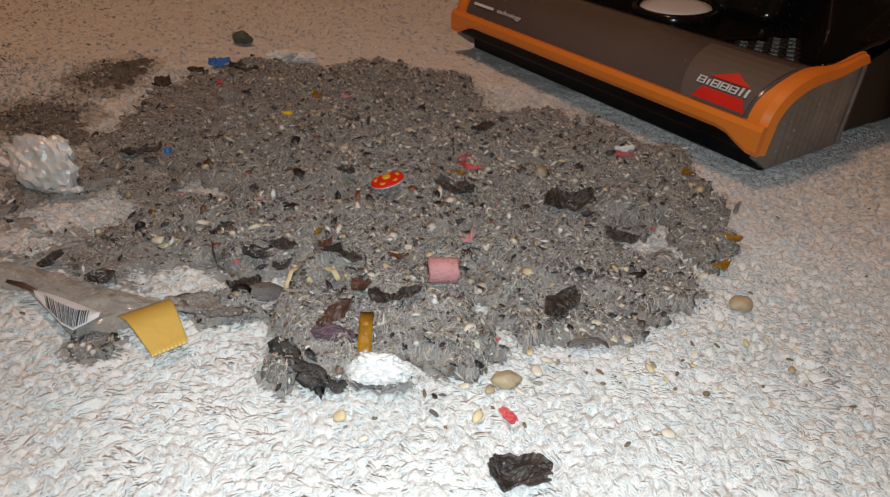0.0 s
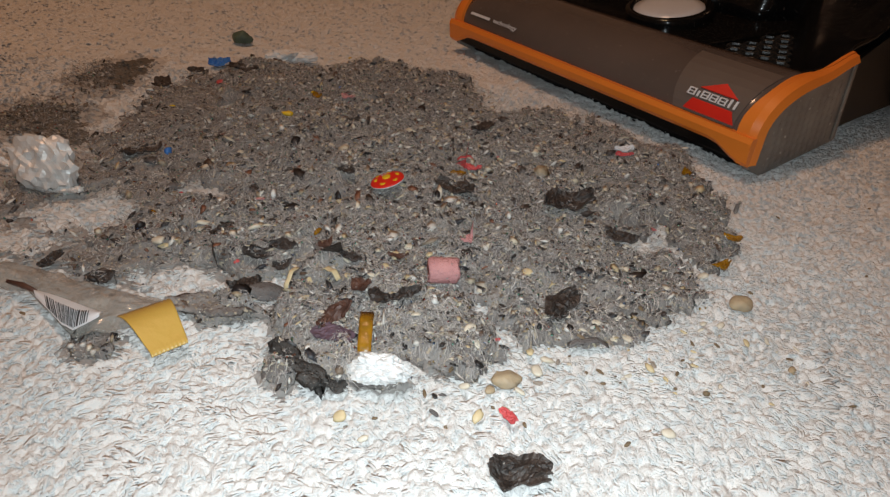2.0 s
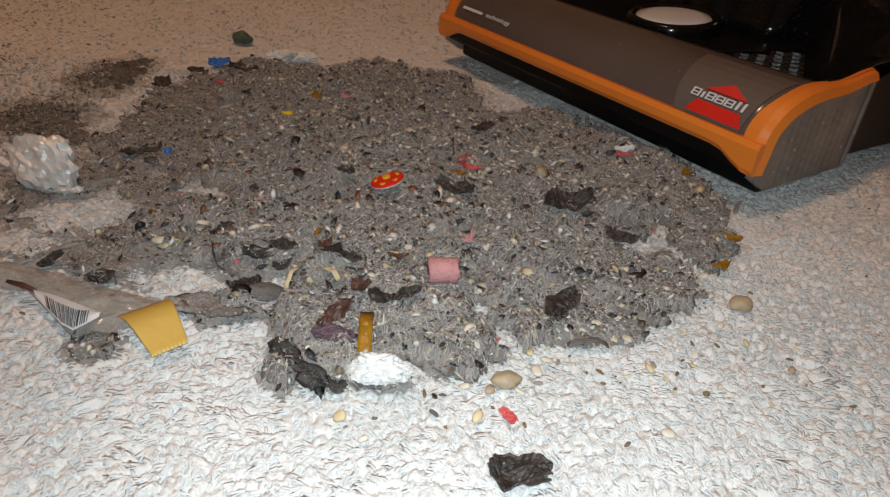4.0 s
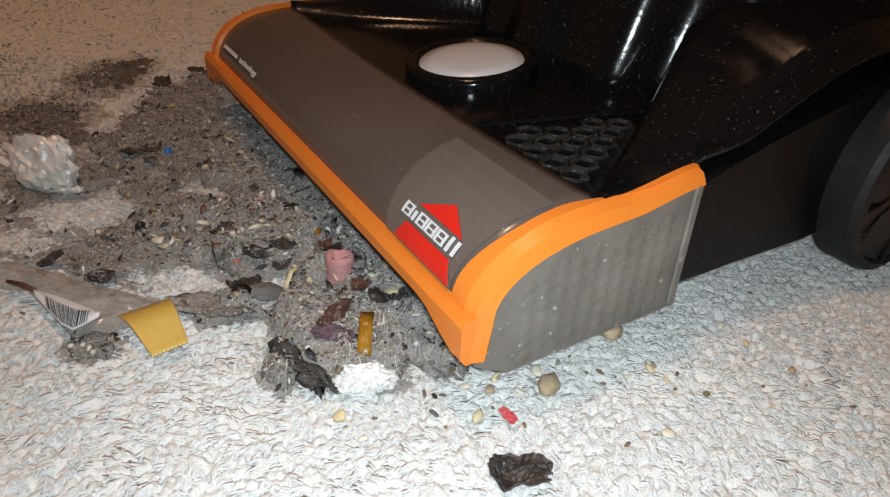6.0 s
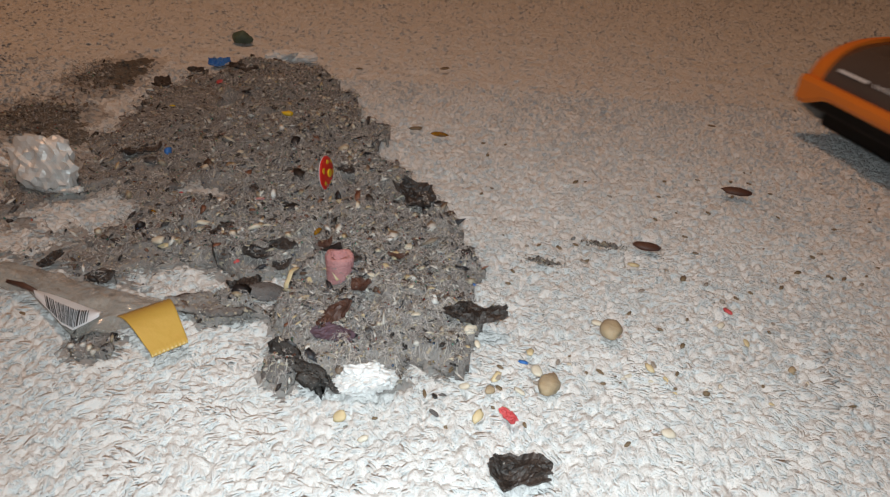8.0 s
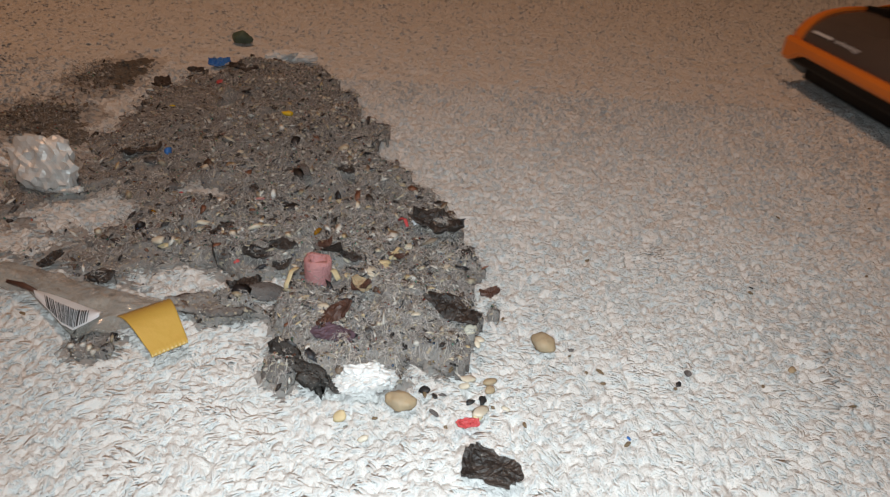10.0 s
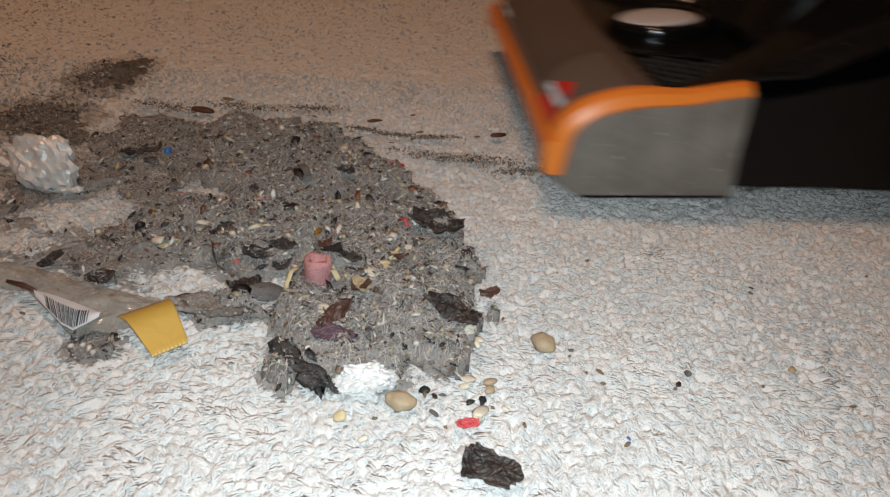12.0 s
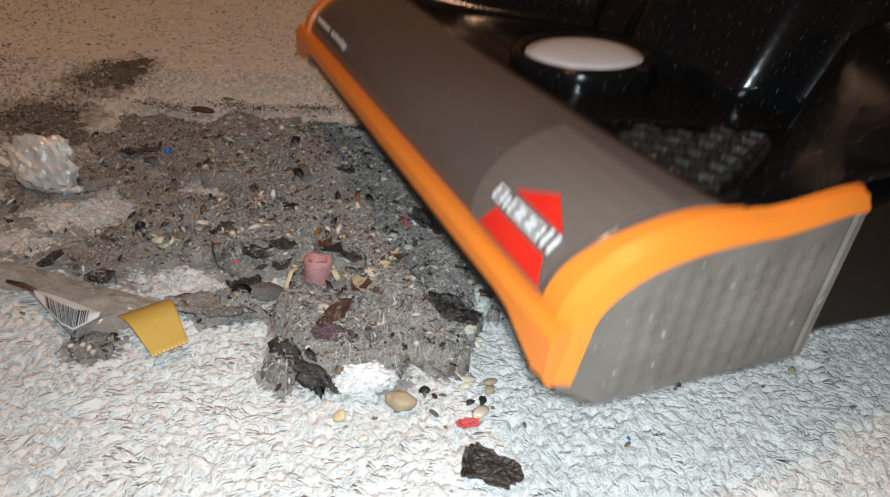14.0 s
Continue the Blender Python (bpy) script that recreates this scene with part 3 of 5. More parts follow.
    # body sides
    for side in (-1, 1):
        bm = bmesh.new()
        line = [(0.113, 0.0135), (0.113, 0.070), (0.16, 0.074), (0.20, 0.086), (0.30, 0.108), (0.335, 0.10), (0.34, 0.055), (0.32, 0.022), (0.22, 0.012)]
        for y in (0.120, 0.1695):
            bm.faces.new([bm.verts.new((p, side * y, q)) for p, q in line])
        two = [f.verts[:] for f in bm.faces]
        for i in range(len(line)):
            j = (i + 1) % len(line)
            bm.faces.new((two[0][i], two[0][j], two[1][j], two[1][i]))
        bmesh.ops.bevel(bm, geom=[e for e in bm.edges if abs(e.verts[0].co.y) > 0.16 and abs(e.verts[1].co.y) > 0.16], offset=0.004, segments=2, profile=0.5, affect="EDGES")
        part("body_side", bm, BASE, vac, "smooth black body side")

        # wheel
        centre = (0.2819, side * 0.1760, 0.0423)
        turn = Matrix.Rotation(radians(-90 * side), 4, "X")
        wheel = part("wheel", lathe(bmesh.new(), [(0.0515, -0.004), (0.0515, 0.0125), (0.046, 0.0110), (0.030, 0.0095), (0.020, 0.0105), (0.0165, 0.0150), (0.013, 0.0158), (0.004, 0.0150)], turn, (0, 0, 0), 64), BLACK, vac, "glossy black wheel disc", True)
        wheel.location = centre
        WHEELS.append((wheel, centre))
        part("tyre", lathe(bmesh.new(), [(0.046, -0.012), (0.0560, -0.0115), (0.0582, -0.009), (0.0582, 0.010), (0.0562, 0.0135), (0.0520, 0.0145), (0.0505, 0.012)], turn, (0, 0, 0), 64), RUBBER, wheel, "black rubber tyre")
        for k in range(5):
            for off in (-0.12, 0.12):
                g = radians(-90 + 72 * k) + off
                bm = bmesh.new()
                p = [Vector((math.cos(g + off * 0.6) * 0.018, side * 0.0112, math.sin(g + off * 0.6) * 0.018)), Vector((math.cos(g) * 0.034, side * 0.0108, math.sin(g) * 0.034)), Vector((math.cos(g + off * 0.7) * 0.0500, side * 0.0118, math.sin(g + off * 0.7) * 0.0500))]
                tube(bm, p, [0.0022, 0.0022, 0.0028], 8)
                part("spoke", bm, BLACK, wheel, "", True)

    # adjusting dial
    lean = Matrix.Rotation(radians(-5), 4, "Y")
    dial = part("dial", lathe(bmesh.new(), [(0.0390, -0.014), (0.0388, 0.0088), (0.0374, 0.0110), (0.0326, 0.0112), (0.0312, 0.0085)], lean, (0.1102, -0.0055, 0.0690), 56), BLACK, vac, "glossy black dial rim", True)
    part("dial_face", lathe(bmesh.new(), [(0.0312, 0.006), (0.0306, 0.0092), (0.022, 0.0112), (0.012, 0.0121), (0.003, 0.0124)], lean, (0.1102, -0.0055, 0.0690), 56), SILVER, dial, "pale silver dial face", True)

    # upright: yoke, motor housing, tank, handle
    bm = bmesh.new()
    rows = []
    for z in (0.066, 0.080, 0.10, 0.13, 0.17, 0.22, 0.28):
        ring = []
        for k in range(121):
            a = radians(-76 + 152 * k / 120)
            r = 0.147 + 0.0045 * math.cos(a * 14)
            ring.append(bm.verts.new((0.292 - r * math.cos(a) + 0.36 * (z - 0.066), r * math.sin(a) * 0.94, z)))
        ring += [bm.verts.new((0.33 + 0.36 * (z - 0.066), y, z)) for y in (0.12, -0.12)]
        rows.append(ring)
    for a, b in zip(rows, rows[1:]):
        for k in range(len(a)):
            l = (k + 1) % len(a)
            bm.faces.new((a[k], a[l], b[l], b[k]))
    bm.faces.new(rows[0]), bm.faces.new(rows[-1])
    part("motor_housing", bm, BLACK, vac, "glossy black fluted motor housing", True)
    bm = bmesh.new()
    tube(bm, [(0.25, 0, 0.13), (0.275, 0, 0.18), (0.38, 0, 0.36), (0.54, 0, 0.62), (0.60, 0, 0.72)], [0.085, 0.092, 0.092, 0.085, 0.06], 36)
    part("dust_tank", bm, BLACK, vac, "dark dust tank", True)
    bm = bmesh.new()
    tube(bm, [(0.54, 0, 0.62), (0.66, 0, 0.80), (0.82, 0, 1.02), (0.86, 0, 1.08)], [0.022, 0.018, 0.016, 0.016], 16)
    part("handle", bm, BLACK, vac, "", True)
    # rear pedals and cord hook
    bm = bmesh.new()
    tube(bm, [(0.30, -0.09, 0.083), (0.36, -0.10, 0.092), (0.43, -0.10, 0.094), (0.51, -0.09, 0.117), (0.60, -0.07, 0.146), (0.68, -0.05, 0.175)], [0.024, 0.026, 0.024, 0.025, 0.026, 0.014], 16)
    part("rear_tail", bm, BASE, vac, "black rear tail housing", True)
    for name, x, mat in (("pedal", 0.362, BASE), ("release_pedal", 0.392, RED)):
        bm = bmesh.new()
        tube(bm, [(x - 0.006, -0.110, 0.100), (x, -0.120, 0.086), (x + 0.006, -0.124, 0.070), (x + 0.009, -0.126, 0.062)], [0.0060, 0.0095, 0.0100, 0.0070], 12)
        part(name, bm, mat, vac, "red release pedal" if mat is RED else "black pedal", True)

    # printed marks on the cover
    def on_cover(s, y, lift):
        x, z = hood_point(s, lift)
        return Vector((x, y, z))

    def mark(name, corners, mat, parent, label=""):
        """A thin print on the cover; corners as (way up the cover, y)."""
        bm = bmesh.new()
        n = 8
        if len(corners) == 3:
            corners = [corners[0], corners[1], corners[2], (corners[2][0], corners[2][1] + 0.0004)]
        a, b, c, d = [Vector(p) for p in corners]
        sheet(bm, n, n, lambda u, v: (lambda p: on_cover(p.x, p.y, 0.0009))((a * (1 - u) + b * u) * (1 - v) + (d * (1 - u) + c * u) * v), 0.0004)
        return part(name, bm, mat, parent, label)
    badge = mark("badge", [(0.03, -0.158), (0.03, -0.106), (0.62, -0.092), (0.62, -0.162)], BADGE, window, "grey badge patch with red and white mark")
    part_y = -0.1370
    bm = bmesh.new()
    lo, hi = 0.272, 0.372
    v = [on_cover(lo, part_y - 0.016, 0.0022), on_cover(lo, part_y + 0.016, 0.0022), on_cover(hi, part_y, 0.0022)]
    w = [on_cover(lo, part_y - 0.016, 0.0012), on_cover(lo, part_y + 0.016, 0.0012), on_cover(hi, part_y, 0.0012)]
    v, w = [bm.verts.new(p) for p in v], [bm.verts.new(p) for p in w]
    bm.faces.new(v), bm.faces.new(w)
    for i in range(3):
        bm.faces.new((v[i], v[(i + 1) % 3], w[(i + 1) % 3], w[i]))
    part("red_mark", bm, RED, badge, "red triangle print")
    bm = bmesh.new()
    sheet(bm, 6, 10, lambda u, v: on_cover(0.055 + 0.110 * u, part_y + (0.0215 - 0.005 * u) * (2 * v - 1), 0.0022), 0.0006)
    part("red_mark", bm, RED, badge, "red bar print")
    def white_bar(lo, hi, y, wide):
        part("white_bar", sheet(bmesh.new(), 3, 2, lambda u, v: on_cover(lo + (hi - lo) * u, part_y - y - wide / 2 + wide * v, 0.0022), 0.0005), WHITE, badge)
    for y in (-0.0200, -0.0085, -0.0012, 0.0061):
        for lo in (0.186, 0.213, 0.242):
            white_bar(lo, lo + 0.009, y, 0.0062)
        white_bar(0.186, 0.251, y - 0.0026, 0.0012)
        white_bar(0.186, 0.251, y + 0.0026, 0.0012)
    for y, hi in ((-0.0143, 0.238), (0.0122, 0.262), (0.0165, 0.262)):
        white_bar(0.186, hi, y, 0.0017)
    # small line of print at the far end
    curve = bpy.data.curves.new("print_line", "FONT")
    curve.body, curve.size, curve.extrude = "technology", 0.0078, 0.0002
    flat = new("print_source", curve)
    bpy.context.view_layer.update()
    letters = bpy.data.meshes.new_from_object(flat.evaluated_get(bpy.context.evaluated_depsgraph_get()))
    bpy.data.objects.remove(flat)
    for q in letters.vertices:
        p = on_cover(0.155 + q.co.y * 9.0, 0.117 - q.co.x, 0.0012 + q.co.z)
        q.co = p
    letters.materials.clear()
    part("print", letters, WHITE, window, "small white printed word")
    bm = bmesh.new()
    sheet(bm, 3, 12, lambda u, v: on_cover(0.158 + 0.032 * u, 0.153 - 0.030 * v, 0.0012), 0.0004)
    part("print_bar", bm, WHITE, window)
    return vac


vacuum = vacuum_cleaner()

# ---- the heap of dust ----
MOUNDS = [(-0.296, 0.560, 0.034, 0.062, 0.27), (-0.306, 0.462, 0.036, 0.046, 0.27), (-0.214, 0.521, 0.038, 0.058, 0.5), (-0.156, 0.562, 0.055, 0.058, 0.9), (-0.076, 0.581, 0.044, 0.064, 0.9), (-0.020, 0.557, 0.047, 0.071, 0.9),
          (-0.193, 0.435, 0.055, 0.067, 0.6), (-0.112, 0.441, 0.074, 0.105, 0.9), (-0.015, 0.446, 0.076, 0.124, 1.0), (0.062, 0.447, 0.060, 0.093, 1.0), (0.110, 0.428, 0.043, 0.092, 1.0), (0.147, 0.420, 0.032, 0.072, 0.9)]
MOUNDS += [(0.147, 0.346, 0.021, 0.034, 0.7), (-0.158, 0.337, 0.034, 0.039, 0.55), (-0.096, 0.329, 0.043, 0.056, 0.9), (-0.024, 0.321, 0.061, 0.077, 1.0), (0.052, 0.322, 0.053, 0.066, 1.0), (0.100, 0.294, 0.033, 0.037, 0.8),
           (0.061, 0.259, 0.036, 0.022, 0.7), (-0.056, 0.247, 0.028, 0.029, 1.0), (-0.032, 0.225, 0.029, 0.022, 1.1)]
MOUNDS += [(0.002, 0.236, 0.025, 0.022, 1.0), (-0.065, 0.217, 0.012, 0.018, 0.8), (-0.106, 0.248, 0.020, 0.012, 0.9), (-0.148, 0.219, 0.011, 0.011, 0.4), (-0.175, 0.300, 0.020, 0.014, 0.4), (-0.244, 0.351, 0.019, 0.035, 0.4)]
MOUNDS += [(-0.250, 0.400, 0.050, 0.050, 0.24), (-0.215, 0.350, 0.045, 0.045, 0.20), (-0.190, 0.385, 0.050, 0.050, 0.42), (-0.200, 0.290, 0.045, 0.022, 0.20), (-0.255, 0.335, 0.035, 0.040, 0.20), (-0.160, 0.285, 0.04, 0.025, 0.35), (-0.120, 0.300, 0.04, 0.02, 0.7)]
BARE = [(-0.205, 0.330, 0.034, 0.020), (-0.129, 0.273, 0.028, 0.011), (-0.225, 0.294, 0.034, 0.012), (-0.150, 0.360, 0.02, 0.012)]


def cover(x, y):
    """How thick the dust lies, 0 where the carpet is bare."""
    x, y = np.asarray(x, float), np.asarray(y, float)
    rough = 0.42 * (vnoise(x, y, 0.022, 4) - 0.5) + 0.34 * (vnoise(x, y, 0.007, 5) - 0.5) + 0.2 * (vnoise(x, y, 0.0035, 6) - 0.5)
    best = np.zeros(x.shape)
    for cx, cy, rx, ry, h in MOUNDS:
        r = np.sqrt(((x - cx) / rx) ** 2 + ((y - cy) / ry) ** 2) + rough * np.minimum(1, 0.03 / min(rx, ry)) * 1.3
        best = np.maximum(best, h * np.clip((1.13 - r) * 2.2, 0, 1))
    for cx, cy, rx, ry in BARE:
        r = np.sqrt(((x - cx) / rx) ** 2 + ((y - cy) / ry) ** 2) + rough
        best = best * (0.12 + 0.88 * step(0.6, 1.15, r))
    return best


def top(x, y):
    """Height of the dust's upper face."""
    m = cover(x, y)
    lump = 0.0080 * (vnoise(x, y, 0.018, 7) - 0.40) + 0.0036 * (vnoise(x, y, 0.0075, 8) - 0.45) + 0.0014 * (vnoise(x, y, 0.0034, 9) - 0.5)
    return -0.0084 + 0.0136 * m ** 0.65 + lump * (0.35 + 0.65 * m)


def loose_top(x, y):
    """Where loose fibres and crumbs lie: on the dust, or on the tips of the pile where it is thin."""
    return np.maximum(top(x, y), -0.0012 + 0.0016 * vnoise(x, y, 0.004, 15))


def swept_line(y):
    """x beyond which the first pass lifts the dust."""
    return np.interp(y, [0.19, 0.216, 0.254, 0.336, 0.406, 0.570, 0.70], [0.0, 0.010, 0.024, 0.003, -0.039, -0.100, -0.15])


def far_line(x):
    """y beyond which the second pass lifts the dust."""
    return np.interp(x, [-0.40, -0.311, -0.272, -0.226, -0.148, -0.081, -0.05], [0.62, 0.60, 0.50, 0.462, 0.473, 0.457, 0.42])


GRID = 0.002
GX, GY = np.arange(-0.36, 0.22, GRID), np.arange(0.18, 0.70, GRID)
XX, YY = np.meshgrid(GX, GY, indexing="ij")
MM, ZZ = cover(XX, YY), top(XX, YY)
CX, CY = XX[:-1, :-1] + GRID / 2, YY[:-1, :-1] + GRID / 2
FULL = (MM[:-1, :-1] > 0.30) & (MM[1:, :-1] > 0.30) & (MM[:-1, 1:] > 0.30) & (MM[1:, 1:] > 0.30)

# clumps: cells of a jittered lattice in the swept stretches, number 0 for what stays
SEEDS = []
for i in range(-12, 9):
    for j in range(6, 25):
        sx, sy = 0.028 * i + (0.014 if j % 2 else 0) + RNG.normal(0, 0.005), 0.028 * j + RNG.normal(0, 0.005)
        if sx > swept_line(sy) or sy > far_line(sx):
            SEEDS.append((sx, sy))
SEEDS = np.array(SEEDS)


def owner(x, y):
    """0 where the dust stays, else 1 + the clump's number."""
    x, y = np.asarray(x, float), np.asarray(y, float)
    wob = 0.012 * (vnoise(x, y, 0.012, 11) - 0.5) + 0.006 * (vnoise(x, y, 0.004, 12) - 0.5)
    moved = (x + wob > swept_line(y)) | (y + wob > far_line(x))
    best, who = np.full(x.shape, 9.0), np.zeros(x.shape, int)
    for k, (sx, sy) in enumerate(SEEDS):
        d = (x - sx + wob) ** 2 + (y - sy - wob) ** 2
        who = np.where(d < best, k + 1, who)
        best = np.minimum(best, d)
    return np.where(moved, who, 0)


WHO = np.where(FULL, owner(CX, CY), -1)


def blanket(cells, origin, under):
    """The solid of dust over the given cells: upper face, underside and sides."""
    i, j = cells
    nj = len(GY)
    quads = np.stack([i * nj + j, (i + 1) * nj + j, (i + 1) * nj + j + 1, i * nj + j + 1], 1)
    ids, inv = np.unique(quads, return_inverse=True)
    inv = inv.reshape(quads.shape)
    pts = np.stack([XX.ravel()[ids], YY.ravel()[ids], ZZ.ravel()[ids]], 1) - np.array(origin)
    low = pts.copy()
    low[:, 2] = under - origin[2]
    n = len(ids)
    sides = {}
    for q in inv.tolist():
        for a, b in zip(q, q[1:] + q[:1]):
            if (b, a) in sides:
                del sides[(b, a)]
            else:
                sides[(a, b)] = 1
    skirt = np.array([(b, a, a + n, b + n) for a, b in sides])
    return raw_mesh("dust", np.concatenate([pts, low]), np.concatenate([inv, inv[:, ::-1] + n, skirt]), True)


def scatter(n, power=1.0):
    """Random places on the dust, with the owner of each."""
    x, y = RNG.uniform(-0.35, 0.21, 6 * n), RNG.uniform(0.185, 0.69, 6 * n)
    keep = RNG.random(6 * n) < np.clip(cover(x, y), 0, 1) ** power * 1.1
    x, y = x[keep][:n], y[keep][:n]
    return x, y, loose_top(x, y), owner(x, y)


FX, FY, FZ, FW = scatter(26000, 1.1)
CRX, CRY, CRZ, CRW = scatter(24000, 1.3)
SX, SY, SZ, SW = scatter(7000)
PX, PY, PZ, PW = scatter(2100, 1.6)
PS = np.exp(RNG.normal(math.log(0.0018), 0.35, len(PX)))
HX, HY, HZ, HW = scatter(1300)
TX, TY, TZ, TW = scatter(98000, 1.1)
BX, BY, BZ, BW = scatter(3800, 1.4)
BS = np.exp(RNG.normal(math.log(0.0016), 0.45, len(BX)))
BF = RNG.uniform(0.10, 0.32, len(BX))
CRS = np.exp(RNG.normal(math.log(0.00074), 0.50, len(CRX)))
CRF = RNG.uniform(0.22, 0.75, len(CRX))


def dress(ob, k, origin):
    """Fibres, crumbs, hairs and glitter that belong to one clump."""
    o = np.array(origin)
    s = FW == k
    if s.any():
        at = np.stack([FX[s], FY[s], FZ[s] - 0.0006], 1) - o
        n = len(at)
        g, f = RNG.random(n) * 6.283, RNG.uniform(0.0006, 0.0046, n)
        v, t = strands(at, np.stack([np.cos(g) * f, np.sin(g) * f], 1), RNG.uniform(0.0008, 0.0036, n), RNG.uniform(0.00012, 0.00032, n), ((0, 1.0), (0.6, 0.7)))
        part("lint", raw_mesh("lint", v, t), FUZZ, ob)["kind"] = "stuff"
    s = TW == k
    if s.any():
        n = s.sum()
        v, t = threads(TX[s], TY[s], RNG.uniform(0.002, 0.0085, n), RNG.uniform(0.00005, 0.00013, n), RNG.uniform(0.0003, 0.0022, n), loose_top)
        part("fluff", raw_mesh("fluff", v - o, t), FUZZ, ob)["kind"] = "stuff"
    s = CRW == k
    if s.any():
        v, t = flakes(np.stack([CRX[s], CRY[s], CRZ[s] + 0.0004], 1) - o, CRS[s], CRF[s])
        part("grit", raw_mesh("grit", v, t), CRUMB, ob)["kind"] = "stuff"
    s = BW == k
    if s.any():
        v, t = flakes(np.stack([BX[s], BY[s], BZ[s] + 0.0007], 1) - o, BS[s], BF[s])
        part("chaff", raw_mesh("chaff", v, t), CHAFF, ob)["kind"] = "stuff"
    s = PW == k
    if s.any():
        v, t = flakes(np.stack([PX[s], PY[s], PZ[s] + 0.0012], 1) - o, PS[s], np.full(s.sum(), 0.22))
        part("shell_chip", raw_mesh("shell_chip", v, t), PALE, ob)["kind"] = "stuff"
    s = SW == k
    if s.any():
        v, t = flakes(np.stack([SX[s], SY[s], SZ[s] + 0.0011], 1) - o, np.full(s.sum(), 0.00075), np.full(s.sum(), 0.12))
        part("glitter", raw_mesh("glitter", v, t), GLITTER, ob)["kind"] = "stuff"
    s = HW == k
    if s.any():
        n = s.sum()
        g, f = RNG.random(n) * 6.283, RNG.uniform(0.005, 0.016, n)
        v, t = strands(np.stack([HX[s], HY[s], HZ[s] + 0.0004], 1) - o, np.stack([np.cos(g) * f, np.sin(g) * f], 1), RNG.uniform(0.001, 0.005, n), np.full(n, 0.00011), ((0, 1), (0.35, 1), (0.7, 0.9)))
        part("hair", raw_mesh("hair", v, t), FUZZ, ob)["kind"] = "stuff"


heap = tagged(part("dust_heap", blanket(np.nonzero(WHO == 0), (0, 0, 0), -0.009), DUST), "flat heap of matted grey household dust on carpet", "dust", kind="stuff")
dress(heap, 0, (0, 0, 0))

# the carpet's pile: clean, greyed where dust lies thinly for good, and two dark soiled patches
def soil(px, py):
    """0 for clean pile, 1 where dust lies thinly for good, 2 in the dark soiled patches."""
    stays = (px < swept_line(py) - 0.004) & (py < far_line(px) - 0.004)
    thin = cover(px, py)
    thick = thin + (thin > 0.04) * (0.34 * (vnoise(px, py, 0.011, 16) - 0.5) + 0.28 * (vnoise(px, py, 0.0048, 19) - 0.5))
    edge = 0.55 * (vnoise(px, py, 0.016, 17) - 0.5) + 0.4 * (vnoise(px, py, 0.006, 18) - 0.5)
    dark = np.zeros(np.shape(px), bool)
    for cx, cy, rx, ry in ((-0.298, 0.568, 0.024, 0.050), (-0.304, 0.460, 0.036, 0.034), (-0.272, 0.432, 0.018, 0.014)):
        far = np.hypot((px - cx) / rx, (py - cy) / ry) + edge
        dark |= far < 0.92
        thick = np.maximum(thick, 0.5 * (far < 1.3))
    return np.where(dark & (px < -0.24), 2, np.where((stays | (px < -0.26)) & (thick > 0.13), 1, 0))


PILE, PILE_TRIS, PILE_AT = carpet_pile()
STATE = [soil(at[:, 0] + RNG.normal(0, 0.0015, len(at)), at[:, 1] + RNG.normal(0, 0.0015, len(at))) for at in PILE_AT]
CLEAN, GREYED, DARKENED = [w == 0 for w in STATE], [w == 1 for w in STATE], [w == 2 for w in STATE]
BODY, BODY_QUADS, BODY_MID = pile_body()
body = tagged(part("carpet_body", raw_mesh("carpet_body", BODY, BODY_QUADS, True), CARPET_BODY), "matted body of the cream carpet pile", "carpet", kind="stuff")
body.data.materials.append(DUSTY), body.data.materials.append(SOILED)
body.data.polygons.foreach_set("material_index", soil(BODY_MID[:, 0], BODY_MID[:, 1]).astype(np.int32))
tagged(part("carpet_pile", pile_mesh("carpet_pile", CLEAN, PILE, PILE_TRIS), CARPET), "cream shaggy carpet yarn tufts", "carpet", kind="stuff")
tagged(part("dusty_pile", pile_mesh("dusty_pile", GREYED, PILE, PILE_TRIS), DUSTY), "carpet yarn greyed by thin dust", "carpet", kind="stuff")
tagged(part("soiled_pile", pile_mesh("soiled_pile", DARKENED, PILE, PILE_TRIS), SOILED), "dark soiled patches of carpet yarn", "carpet", kind="stuff")

CLUMPS = []
for k in range(1, len(SEEDS) + 1):
    cells = np.nonzero(WHO == k)
    if len(cells[0]) < 6:
        continue
    o = (float(CX[cells].mean()), float(CY[cells].mean()), 0.0)
    far = o[0] <= float(swept_line(o[1]))
    ob = tagged(part("dust_clump", blanket(cells, o, -0.0085), DUST), "matted grey dust clump lying on the carpet" if not far else "thin grey dust clump at the heap's edge", "dust", "clumps of the dust heap")
    ob.location = o
    dress(ob, k, o)
    CLUMPS.append((ob, o, far))

# ---- what is carried off, and when ----
def pick_time(x, y, start, end):
    """When the nozzle first comes over a place between two times; the nearest approach if it never does."""
    best, when = 9.0, end
    for k in range(int((end - start) / 0.05) + 1):
        t = start + 0.05 * k
        p = vac_at(t).inverted() @ Vector((x, y, 0))
        if 0.012 < p.x < 0.10 and abs(p.y) < 0.165:
            return t
        d = abs(p.x - 0.03) + max(0, abs(p.y) - 0.16)
        if d < best:
            best, when = d, t
    return when


def tank_spot(k):
    return Vector((0.40 + 0.03 * math.sin(k * 2.1), 0.04 * math.cos(k * 1.7), 0.36 + 0.10 * ((k * 0.37) % 1)))


